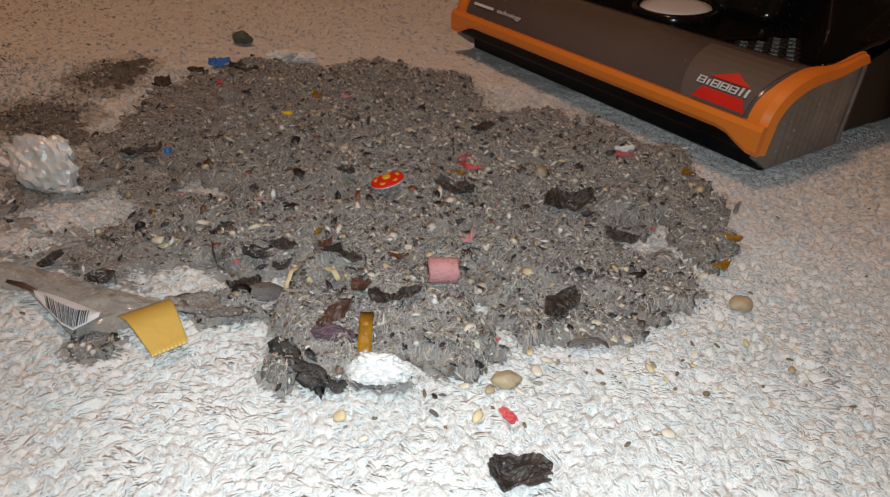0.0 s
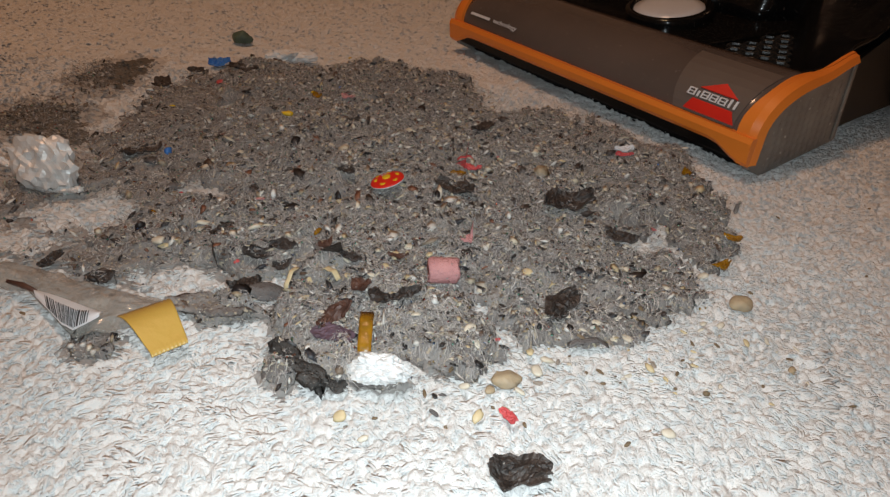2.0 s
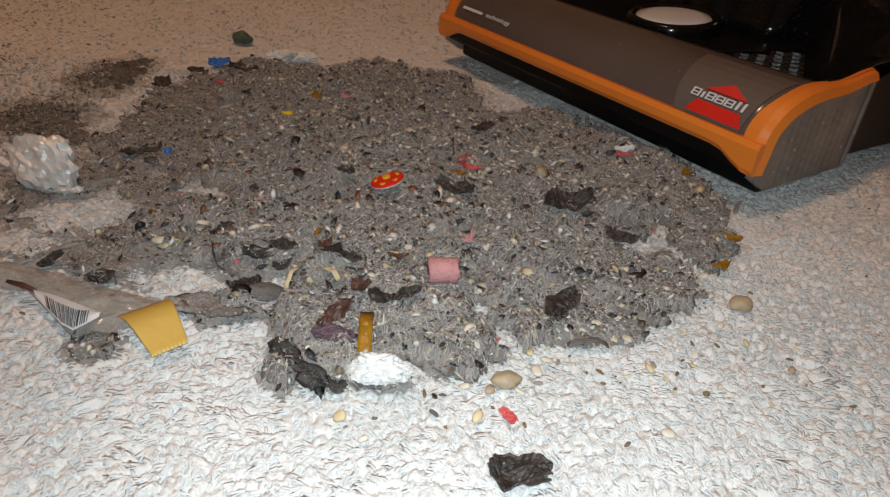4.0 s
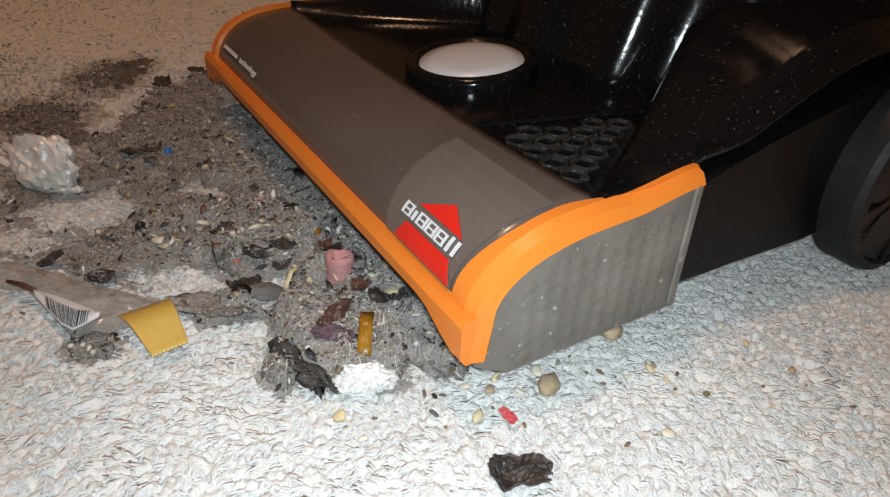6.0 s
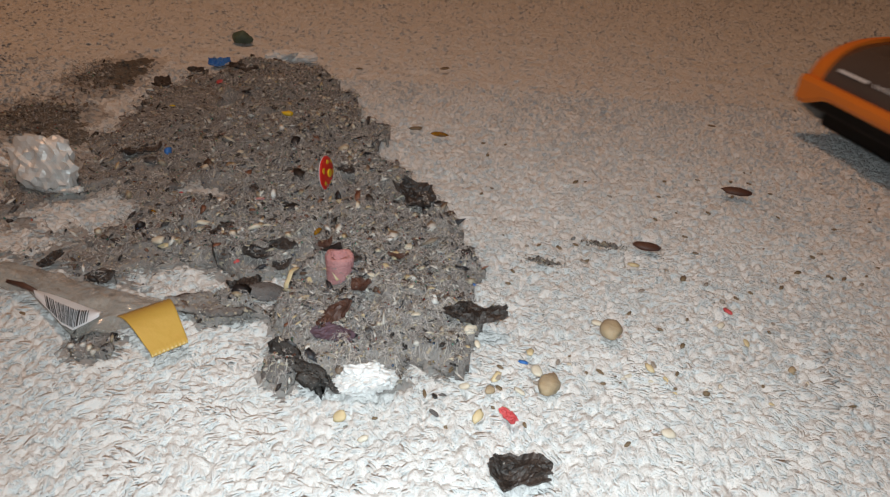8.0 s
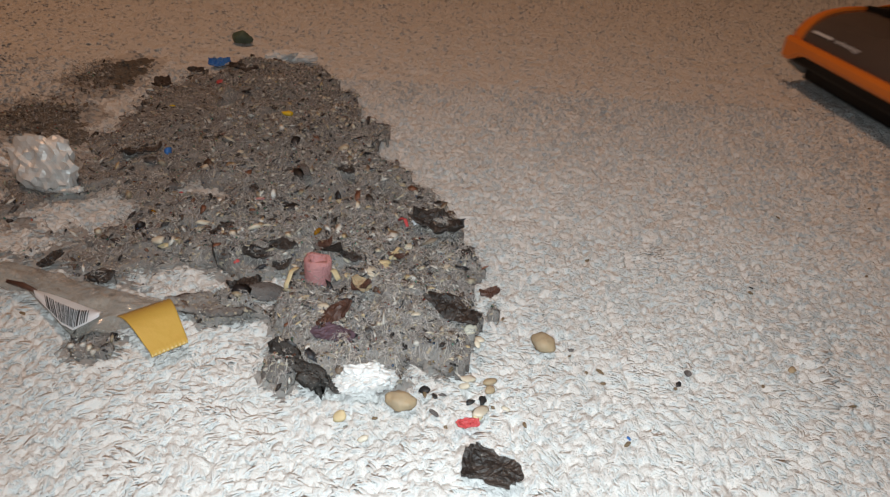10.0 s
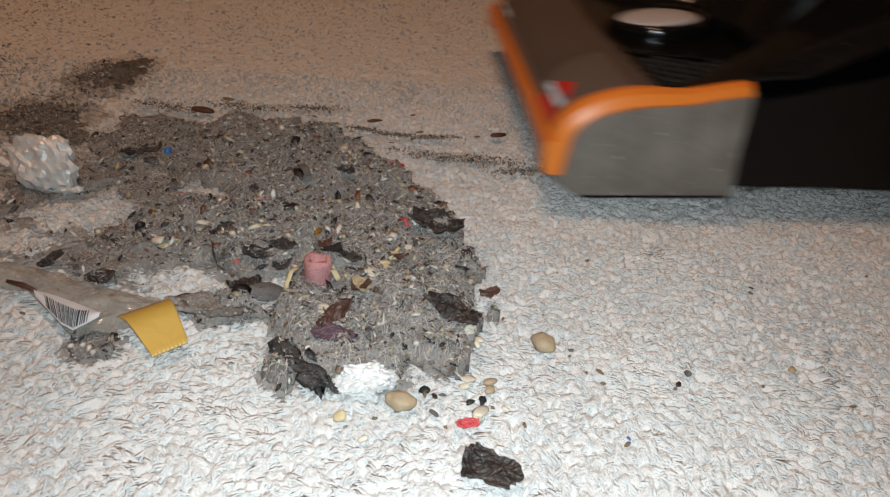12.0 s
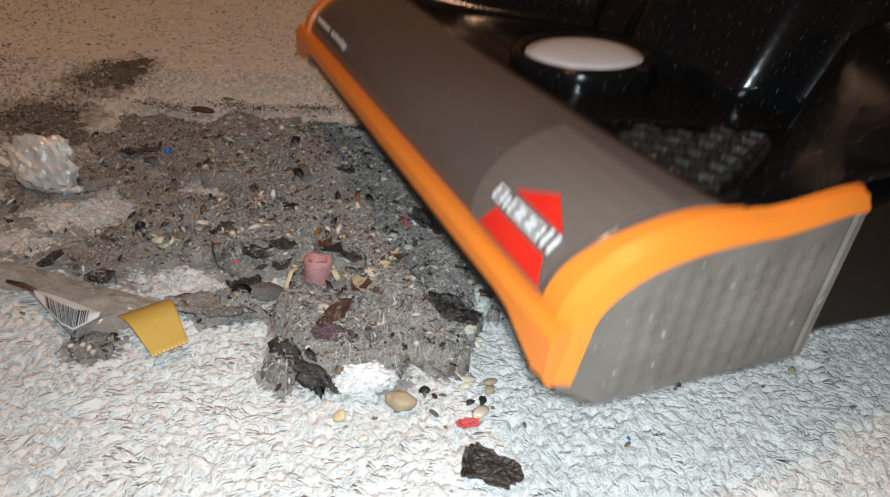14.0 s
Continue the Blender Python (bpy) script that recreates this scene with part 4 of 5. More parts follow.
def drawn_in(rest, t, k):
    """Rows for a thing that lies still until t, is drawn in under the nozzle, lifted to the tank and carried along."""
    rows = [(0.0, rest), (max(0.05, t - 0.034), rest)]
    m = vac_at(t + 0.1)
    p = vac_at(t + 0.1).inverted() @ rest.translation
    under = Vector((max(0.03, min(0.08, p.x)), max(-0.14, min(0.14, p.y)), 0.034))
    rows.append((t + 0.1, Matrix.Translation(m @ under)))
    rows.append((t + 0.2, Matrix.Translation(vac_at(t + 0.2) @ Vector((0.15, under.y * 0.5, 0.05)))))
    rows.append((t + 0.3, Matrix.Translation(vac_at(t + 0.3) @ Vector((0.25, 0, 0.12)))))
    spot = tank_spot(k)
    rows.append((t + 0.4, Matrix.Translation(vac_at(t + 0.4) @ spot)))
    for w in WAY:
        if w[0] > t + 0.45:
            rows.append((w[0], Matrix.Translation(vac_at(w[0]) @ spot)))
    if rows[-1][0] < 14.0:
        rows.append((14.0, Matrix.Translation(vac_at(14.0) @ spot)))
    return [r for r in rows if r[0] <= 14.0]


def dropped(rest, t, k):
    """Rows for a thing that rides in the tank, is shed below the cleaner at t and then lies still."""
    spot = tank_spot(k)
    rows = [(w[0], Matrix.Translation(vac_at(w[0]) @ spot)) for w in WAY if w[0] < t - 0.3]
    rows.append((t - 0.2, Matrix.Translation(vac_at(t - 0.2) @ Vector((0.25, 0, 0.12)))))
    rows.append((t - 0.1, Matrix.Translation(vac_at(t - 0.1) @ Vector((0.15, 0, 0.04)))))
    return rows + [(t, rest), (14.0, rest)]


def left_behind(rest, t, again, k):
    """Rows for a thing shed at t and gathered up again later."""
    return dropped(rest, t, k)[:-1] + drawn_in(rest, again, k)[1:]

# ---- single things in and round the heap ----
TAKEN, SHED, SHOVED = [], [], []
FIRST, BETWEEN, SECOND = (3.3, 7.0), (8.25, 9.4), (10.3, 11.9)


def lie(x, y, lift=0.0, rx=0, ry=0, rz=0):
    """A pose resting on the dust or the carpet."""
    s = 1.0
    for k in range(6):
        z = max(-0.0012, float(top(x * s, y * s)))
        s += 0.6 * ((HEIGHT - z - max(0.0, lift)) / (HEIGHT - 0.003) - s)
    return pose(x * s, y * s, max(-0.0012, float(top(x * s, y * s))) + lift, rx, ry, rz)


def put(ob, m, taken=None):
    ob.matrix_world = m
    if taken:
        TAKEN.append((ob, m, *taken))
    return ob


def wob(i, k, amount):
    return amount * math.sin(i * 12.9898 + k * 78.233)


def peel(name, label, category, long, wide, mat, seed, curl=0.25, ragged=0.3, group="", thick=0.0008):
    """A torn, curled scrap with a ragged outline."""
    s = 3.1 * seed

    def place(u, v):
        a, b = 2 * u - 1, 2 * v - 1
        w = wide / 2 * (1 - 0.55 * abs(a) ** 2.2) * (1 + ragged * noise.noise(Vector((a * 2.3, b, s))) + 0.35 * ragged * noise.noise(Vector((a * 9, b * 2, s + 4))))
        x = long / 2 * a * (1 + 0.5 * ragged * noise.noise(Vector((b * 2.1, s, 1))))
        y = w * b + wide * 0.35 * ragged * math.sin(2.2 * a + s)
        z = long * curl * (0.35 * a * a + 0.5 * noise.noise(Vector((a * 1.4, b * 1.3, s + 7)))) + wide * 0.18 * curl * b * b + long * 0.07 * noise.noise(Vector((a * 6, b * 5, s))) + 0.0012
        return Vector((x, y, max(0.0002, z)))
    return tagged(part(name, sheet(bmesh.new(), 18, 10, place, thick), mat, smooth=thick > 0.002), label, category, group)


def lump(name, label, category, size, mat, seed, rough=0.25, detail=3, fine=0.0, smooth=True, group=""):
    """A rounded or crumpled solid that sits on its base."""
    bm = bmesh.new()
    bmesh.ops.create_icosphere(bm, subdivisions=detail, radius=1)
    for v in bm.verts:
        n = v.co.copy()
        k = 1 + rough * noise.noise(n * 1.3 + Vector((seed * 5.1, 0, 0))) + fine * noise.noise(n * 3.7 + Vector((0, seed * 3.3, 0))) + 0.5 * fine * noise.noise(n * 8.1 + Vector((0, 0, seed)))
        v.co = Vector((n.x * size[0] * k, n.y * size[1] * k, max(-0.55, n.z * k) * size[2] + size[2] * 0.5))
    return tagged(part(name, bm, mat, smooth=smooth), label, category, group)


def crumple(name, label, category, size, mat, seed, detail=5, cells=3.3):
    """A foil ball of many small dented facets."""
    bm = bmesh.new()
    bmesh.ops.create_icosphere(bm, subdivisions=detail, radius=1)
    s = Vector((seed * 5.1, seed * 2.3, 0))
    for v in bm.verts:
        n = v.co.copy()
        near, _ = noise.voronoi(n * cells + s)
        k = 1 + 0.45 * noise.noise(n * 1.2 + s) + 0.30 * (near[1] - near[0]) + 0.12 * noise.noise(n * 9.0 + s)
        v.co = Vector((n.x * size[0] * k, n.y * size[1] * k, max(-0.5, n.z * k) * size[2] + size[2] * 0.45))
    return tagged(part(name, bm, mat, smooth=False), label, category)


def wisp(name, label, spread, seed, group):
    """A loose scatter of lint and grit."""
    g = np.random.default_rng(seed)
    n = int(90 + 9000 * spread)
    at = np.stack([g.normal(0, spread * 0.55, n), g.normal(0, spread * 0.13, n), g.uniform(-0.0004, 0.0008, n)], 1)
    a, f = g.random(n) * 6.283, g.uniform(0.0006, 0.0032, n)
    v1, t1 = strands(at, np.stack([np.cos(a) * f, np.sin(a) * f], 1), g.uniform(0.0004, 0.0014, n), g.uniform(0.00014, 0.0004, n), ((0, 1.0), (0.6, 0.7)))
    n = n // 2
    at = np.stack([g.normal(0, spread * 0.6, n), g.normal(0, spread * 0.16, n), g.uniform(-0.0002, 0.0006, n)], 1)
    v2, t2 = flakes(at, np.exp(g.normal(math.log(0.0007), 0.4, n)), g.uniform(0.3, 0.7, n))
    return tagged(part(name, raw_mesh(name, np.concatenate([v1, v2]), np.concatenate([t1, t2 + len(v1)])), WISP), label, "dust", group)


# dark peels: place, length, width, turn, fate
PEEL = "brittle black plant peel with pale specks on the dust"
for k, (p, long, wide, turn, fate) in enumerate((
        ((0.096, 0.331), 0.023, 0.009, -35, FIRST), ((0.003, 0.378), 0.021, 0.012, 150, FIRST), ((0.022, 0.482), 0.016, 0.010, 70, FIRST), ((-0.022, 0.258), 0.022, 0.008, 25, FIRST),
        ((-0.044, 0.200), 0.015, 0.0085, -25, None), ((-0.094, 0.260), 0.015, 0.010, 40, None), ((-0.202, 0.401), 0.022, 0.012, 65, None), ((-0.091, 0.290), 0.021, 0.007, 30, None),
        ((-0.188, 0.582), 0.022, 0.012, 10, SECOND), ((-0.240, 0.530), 0.018, 0.013, 80, SECOND), ((-0.225, 0.569), 0.013, 0.008, 0, SECOND), ((-0.192, 0.271), 0.011, 0.005, 50, None), ((-0.162, 0.259), 0.013, 0.007, 10, None),
        ((0.085, 0.377), 0.014, 0.008, 60, FIRST), ((-0.084, 0.297), 0.013, 0.006, -10, None), ((-0.079, 0.482), 0.016, 0.006, -30, FIRST), ((-0.120, 0.308), 0.012, 0.007, 75, None))):
    put(peel("dark_peel", PEEL, "plant scrap", long * 1.15, wide * 1.2, CHARCOAL if k == 4 else LEAF, k + 1, 0.25, 0.36, group="dark peels in the dust"), lie(*p, 0, wob(k, 1, 12), wob(k, 2, 12), turn), fate)
walker = peel("dark_peel", "large forked black peel that the nozzle shoves along", "plant scrap", 0.029, 0.017, LEAF, 33, 0.45, 0.5)
m0, m1, m2 = lie(*(0.072, 0.368), 0.001, 14, 0, 20), lie(*(-0.019, 0.361), 0.001, 10, 6, -50), lie(*(-0.005, 0.330), 0.001, 6, 0, -20)
SHOVED.append((walker, [(0, m0), (5.25, m0), (5.85, m1), (8.55, m1), (8.9, m2), (14, m2)]))
walker = peel("dark_peel", "long black peel standing on edge in the dust", "plant scrap", 0.029, 0.012, LEAF, 21, 0.3, 0.4)
m0, m1, m2 = lie(*(0.056, 0.261), 0.002, 25, 0, 62), lie(*(0.016, 0.249), 0.001, 8, 0, 10), lie(*(0.006, 0.251), 0.001, 8, 0, -30)
SHOVED.append((walker, [(0, m0), (5.4, m0), (5.9, m1), (8.6, m1), (8.9, m2), (14, m2)]))
walker = peel("dark_peel", "dry black speckled peel lying alone on the carpet", "plant scrap", 0.021, 0.015, LEAF, 12, 0.3, 0.45)
m0, m2 = lie(*(0.032, 0.162), 0, 4, 0, -20), lie(*(0.022, 0.162), 0, 4, 0, -55)
SHOVED.append((walker, [(0, m0), (8.65, m0), (8.95, m2), (14, m2)]))

for k, (p, long, wide, turn, mat) in enumerate((((-0.048, 0.242), 0.019, 0.007, 55, BROWN), ((-0.038, 0.266), 0.014, 0.008, -60, BROWN), ((-0.065, 0.390), 0.013, 0.007, -35, LEAF), ((-0.080, 0.279), 0.009, 0.006, 20, LEAF), ((-0.048, 0.291), 0.011, 0.007, -15, LEAF), ((-0.062, 0.300), 0.012, 0.004, 70, BROWN), ((-0.024, 0.295), 0.010, 0.004, 30, BROWN))):
    put(peel("husk", "curled dark brown husk piece in the dust", "plant scrap", long, wide, mat, 90 + k, 0.35, 0.4, group="husks in the dust"), lie(*p, 0.0012, wob(k, 5, 18), wob(k, 6, 18), turn))
# felt scraps
put(peel("felt_scrap", "torn strip of grey dust felt on the carpet", "dust", 0.036, 0.014, DUST, 41, 0.12, 0.4, thick=0.0022), lie(*(-0.106, 0.242), 0, 0, 0, -6))
put(peel("felt_scrap", "rolled charcoal felt strip at the heap's edge", "dust", 0.034, 0.006, CHARCOAL, 44, 0.05, 0.15, thick=0.0030), lie(*(-0.058, 0.210), 0, 0, 0, -42))
put(lump("felt_scrap", "smooth pale grey felt flap on the heap", "dust", (0.010, 0.007, 0.003), GREYFELT, 45, 0.3), lie(*(-0.083, 0.257), -0.001, 0, 10, 20))

# crumpled wrappers
put(crumple("foil_wrapper", "crumpled silver foil wrapper on the carpet", "foil", (0.0195, 0.013, 0.0205), FOIL, 3, 4, 4.6), lie(*(-0.241, 0.354), -0.002, 0, 14, -25))
put(peel("foil_scrap", "small flat silver foil scrap", "foil", 0.024, 0.007, FOIL, 5, 0.1, 0.5), lie(*(-0.223, 0.340), 0, 0, 0, 5))
put(peel("foil_scrap", "folded silver foil corner", "foil", 0.018, 0.008, FOIL, 8, 0.3, 0.4), lie(*(-0.268, 0.372), 0.001, 0, 0, 15))
wrapper = crumple("wrapper", "crumpled white glossy wrapper beside the heap", "wrapper", (0.0118, 0.0068, 0.0062), PAPERY, 9)
m0, m1 = lie(*(-0.023, 0.208), 0.001, 22, 0, 4), lie(*(-0.028, 0.201), 0.001, 14, 0, 14)
SHOVED.append((wrapper, [(0, m0), (5.55, m0), (5.95, m1), (14, m1)]))


def foam_roll():
    bm = bmesh.new()
    n, rows = 28, []
    for r, x in ((0.0064, -0.0075), (0.0070, -0.006), (0.0066, 0.0), (0.0069, 0.006), (0.0062, 0.0075), (0.0040, 0.0072), (0.0036, 0.0), (0.0040, -0.0072)):
        rows.append([bm.verts.new((x + 0.0006 * math.sin(3 * k * 6.283 / n + r * 900), r * math.cos(k * 6.283 / n) * (1 + 0.05 * math.sin(2.0 * k * 6.283 / n + x * 300)), 0.0066 + r * 0.94 * math.sin(k * 6.283 / n))) for k in range(n)])
    for a, b in zip(rows, rows[1:] + rows[:1]):
        for k in range(n):
            bm.faces.new((a[k], a[(k + 1) % n], b[(k + 1) % n], b[k]))
    return tagged(part("foam_roll", bm, PINK, smooth=True), "small dusty pink foam roller on the dust heap", "foam roller")


foam = foam_roll()
m0, m1, m2 = lie(*(-0.000, 0.278), -0.001, 0, 0, 4), lie(*(-0.053, 0.276), 0.0062, 0, -90, -96), lie(*(-0.065, 0.272), 0.0062, 0, -94, -112)
SHOVED.append((foam, [(0, m0), (5.5, m0), (5.62, lie(*(-0.017, 0.277), 0.002, 0, -10, -25)), (5.75, lie(*(-0.037, 0.278), 0.005, 0, -52, -65)), (5.85, m1), (8.6, m1), (8.85, m2), (14, m2)]))


def spotted_disc():
    bm = bmesh.new()
    lathe(bm, [(0.0098, -0.0006), (0.0106, 0.0), (0.0100, 0.0008), (0.0060, 0.0017), (0.001, 0.0020)], Matrix(), (0, 0, 0.001), 36)
    disc = tagged(part("spotted_disc", bm, RED), "small red disc with yellow spots and white edge", "toy disc")
    part("edge", lathe(bmesh.new(), [(0.0099, -0.0008), (0.0106, -0.0005), (0.0107, -0.0002), (0.0104, 0.0001)], Matrix(), (0, 0, 0.001), 36), WHITE, disc, "white worn edge")
    for x, y, r in ((0, 0, 0.0026), (0.0062, 0.001, 0.0021), (-0.0060, 0.0012, 0.0021), (0.002, 0.0062, 0.0020), (-0.0035, -0.0056, 0.0020), (0.0040, -0.0056, 0.0018), (-0.0045, 0.0070, 0.0014)):
        z = 0.0012 + 0.0019 * (1 - math.hypot(x, y) / 0.0106)
        part("spot", lathe(bmesh.new(), [(r, -0.0006), (r, 0.0005), (r * 0.8, 0.0007)], Matrix(), (x, y, z), 14), YELLOW, disc)
    return disc


disc = spotted_disc()
m0, m1 = lie(*(-0.039, 0.383), 0.0025, -5, -16, 18), lie(*(-0.080, 0.389), 0.0070, 0, 82, -10)
SHOVED.append((disc, [(0, m0), (5.45, m0), (5.7, m1)] + drawn_in(m1, 8.9, 3)[1:]))

# clear bag with barcode label and yellow tape
def bag():
    """Built in its own space about the middle of the label."""
    ob = holder("plastic_bag", "torn clear plastic bag with barcode label and yellow tape", "bag")
    mid = Vector((*(-0.160, 0.234), 0))

    def along(line, u):
        k = min(int(u * (len(line) - 1)), len(line) - 2)
        f = u * (len(line) - 1) - k
        return Vector(line[k]) * (1 - f) + Vector(line[k + 1]) * f

    def span(upper, lower, u, v, rise):
        p = along(upper, u) * v + along(lower, u) * (1 - v)
        return Vector((p.x, p.y, rise)) - mid
    rim, hem = ((-0.233, 0.269), (-0.197, 0.266), (-0.169, 0.257), (-0.124, 0.246)), ((-0.221, 0.251), (-0.189, 0.246), (-0.155, 0.218), (-0.133, 0.227))
    part("film", sheet(bmesh.new(), 40, 18, lambda u, v: span(rim, hem, u, v, 0.0015 + 0.0055 * math.sin(3.1 * v) * (1 - 0.3 * u) + 0.0022 * noise.noise(Vector((u * 11, v * 8, 2))) + 0.0012 * noise.noise(Vector((u * 26, v * 5, 5)))), 0.0002), FILM, ob, "crinkled clear film", True)
    high, low = ((-0.1835, 0.2420), (-0.1470, 0.2300)), ((-0.1800, 0.2370), (-0.1590, 0.2190), (-0.1530, 0.2165), (-0.1470, 0.2270))

    def tag(u, v, lift=0.0):
        return span(high, low, u, v, 0.0066 + 0.0012 * math.sin(3.1 * v) + 0.0006 * math.sin(5 * u) + lift)
    label = part("label", sheet(bmesh.new(), 18, 8, tag, 0.0003), WHITE, ob, "white paper barcode label")
    x = 0.16
    for k in range(24):
        w = (0.010, 0.018, 0.013, 0.024)[(k * 7 + k // 3) % 4]
        part("bar", sheet(bmesh.new(), 2, 8, lambda u, v: tag(min(0.99, x + w * u), 0.03 + 0.62 * v, 0.0007), 0.0002), INK, label)
        x += w + (0.012, 0.020, 0.011)[k % 3]
    far, near = ((-0.1395, 0.2275), (-0.1225, 0.2425)), ((-0.1165, 0.2080), (-0.1055, 0.2185))
    part("tape", sheet(bmesh.new(), 27, 12, lambda u, v: span(far, near, u, v, 0.0030 + 0.0035 * v + 0.0042 * math.sin(3.1 * v ** 1.5)) - Vector((0, 0.0008 * abs(((u * 9) % 1) * 2 - 1) if v < 0.01 else 0, 0)), 0.0005), TAPE, ob, "mustard yellow tape with serrated end", True)
    a, b, c = Vector((*(-0.200, 0.249), 0.005)) - mid, Vector((*(-0.190, 0.245), 0.0062)) - mid, Vector((*(-0.182, 0.241), 0.0066)) - mid
    part("tie", tube(bmesh.new(), [a, b, c], [0.0009, 0.0014, 0.0008], 8), BROWN, ob, "dark brown twisted tie", True)
    ob.location = mid
    return ob


bag_ob = bag()


def strip(long, wide, mat, name, label, category):
    return tagged(part(name, sheet(bmesh.new(), 12, 4, lambda u, v: Vector((long * (u - 0.5), wide * (v - 0.5), 0.0015 + 0.003 * math.sin(3.1 * u) + 0.0006 * math.sin(11 * u))), 0.0004), mat, smooth=True), label, category)


put(strip(0.021, 0.0058, AMBER, "film_strip", "shiny amber cellophane strip on the dust", "wrapper"), lie(*(-0.032, 0.231), 0.003, 0, -24, 93), FIRST)
put(peel("tulle_scrap", "purple net ribbon scrap in the dust", "ribbon", 0.019, 0.010, PURPLE, 51, 0.1, 0.3), lie(*(-0.046, 0.228), 0, 0, 0, -18))
put(lump("putty_lump", "dull green putty lump on the carpet", "putty", (0.010, 0.007, 0.007), GREEN, 4, 0.35), lie(*(-0.215, 0.670)), SECOND)
put(peel("paper_scrap", "crumpled blue printed paper scrap", "paper", 0.019, 0.013, BLUE, 14, 0.35, 0.2), lie(*(-0.214, 0.597), 0.001, 20, 0, 20), SECOND)
put(lump("paper_scrap", "pale crumpled tissue scrap on the carpet", "paper", (0.021, 0.010, 0.007), PAPERY, 15, 0.6, 4, 0.35, False), lie(*(-0.158, 0.614), 0.0, 0, 0, 24), SECOND)
put(peel("wrapper_scrap", "red and white sweet wrapper scrap", "wrapper", 0.014, 0.006, WHITE, 16, 0.2, 0.3), lie(*(0.125, 0.462), 0.002, 15, 0, 12), FIRST)
put(peel("wrapper_scrap", "red wrapper edge in the dust", "wrapper", 0.013, 0.003, REDBIT, 17, 0.15, 0.2), lie(*(0.123, 0.450), 0.002, 15, 0, 12), FIRST)
put(strip(0.012, 0.0026, REDBIT, "red_shred", "red plastic shred in the dust", "plastic bit"), lie(*(0.010, 0.421), 0.001, 0, 0, 8), FIRST)
put(peel("red_shred", "crimson tissue shred in the dust", "plastic bit", 0.012, 0.007, REDBIT, 18, 0.3, 0.5), lie(*(0.014, 0.409), 0.001, 0, 0, -30), FIRST)
put(peel("red_shred", "orange-red shred in the dust", "plastic bit", 0.009, 0.005, AMBER, 19, 0.3, 0.5), lie(*(0.005, 0.400), 0.001, 0, 0, 10), FIRST)
put(peel("red_shred", "faded pink tissue shred", "plastic bit", 0.011, 0.007, PINK, 20, 0.3, 0.5), lie(*(-0.086, 0.524), 0.001, 0, 0, -20), FIRST)
put(peel("red_shred", "faded pink tissue knot", "plastic bit", 0.007, 0.005, PINK, 22, 0.4, 0.5), lie(*(0.012, 0.316), 0.001, 0, 0, 50), FIRST)
for k, p in enumerate(((0.164, 0.338), (0.149, 0.307), (0.160, 0.424), (-0.112, 0.526))):
    put(peel("amber_flake", "crisp amber cellophane flake", "wrapper", 0.010, 0.006, AMBER, 60 + k, 0.4, 0.4), lie(*p, 0.0005, 0, 0, 40 * k), FIRST)
put(strip(0.019, 0.0035, GREYFELT, "twig", "dark grey dry twig on the carpet", "twig"), lie(*(0.066, 0.233), 0, 0, 0, 8), FIRST)
put(lump("yellow_bit", "bright yellow plastic bit in the dust", "plastic bit", (0.004, 0.003, 0.0022), YELLOW, 6, 0.4, 2), lie(*(-0.126, 0.483)), SECOND)
put(lump("red_bit", "dull red plastic bit in the dust", "plastic bit", (0.0035, 0.0045, 0.002), REDBIT, 7, 0.3, 2), lie(*(-0.196, 0.544)), SECOND)
put(lump("dark_bead", "round charcoal bead in the dust", "bead", (0.0040, 0.0036, 0.0024), GREYFELT, 8, 0.1, 2), lie(*(-0.164, 0.354)))
put(lump("blue_bit", "dark blue pointed plastic bit", "plastic bit", (0.0022, 0.0034, 0.0030), BLUE, 9, 0.3, 2), lie(*(-0.185, 0.402)))
put(strip(0.012, 0.0030, SEED, "rubber_band", "pale yellow rubber band piece", "rubber band"), lie(*(-0.055, 0.274), 0.001, 0, 0, -40))
put(strip(0.013, 0.0022, SEED, "straw", "split yellow straw piece beside the foam roller", "stalk"), lie(*(-0.073, 0.269), 0.003, 0, -35, 70))

# pebbles and petals that are shoved about
pebble = lump("pebble", "smooth tan pebble on the carpet", "pebble", (0.0062, 0.0052, 0.0036), STONE, 1, 0.18)
m0, m1, m2 = lie(*(0.147, 0.273), 0, 0, 0, 10), lie(*(0.078, 0.245), 0, 0, 0, 70), lie(*(0.047, 0.237), 0, 0, 0, 120)
SHOVED.append((pebble, [(0, m0), (5.35, m0), (5.9, m1), (8.5, m1), (8.9, m2), (14, m2)]))
pebble = lump("pebble", "rough mottled pebble on the carpet", "pebble", (0.0060, 0.0046, 0.0034), STONE, 2, 0.22, 3, 0.08)
m0, m1, m2 = lie(*(0.029, 0.208), -0.001, 0, 0, 0), lie(*(0.046, 0.206), 0, 0, 0, 60), lie(*(-0.013, 0.191), 0, 0, 0, 160)
SHOVED.append((pebble, [(0, m0), (5.6, m0), (5.95, m1), (8.6, m1), (8.95, m2), (14, m2)]))
petal = peel("petal", "coral pink dried petal on the carpet", "petal", 0.0090, 0.0042, REDBIT, 31, 0.25, 0.2)
m0, m2 = lie(*(0.029, 0.187), 0, 6, 0, -48), lie(*(0.013, 0.182), 0, 10, 0, 15)
SHOVED.append((petal, [(0, m0), (8.65, m0), (8.95, m2), (14, m2)]))

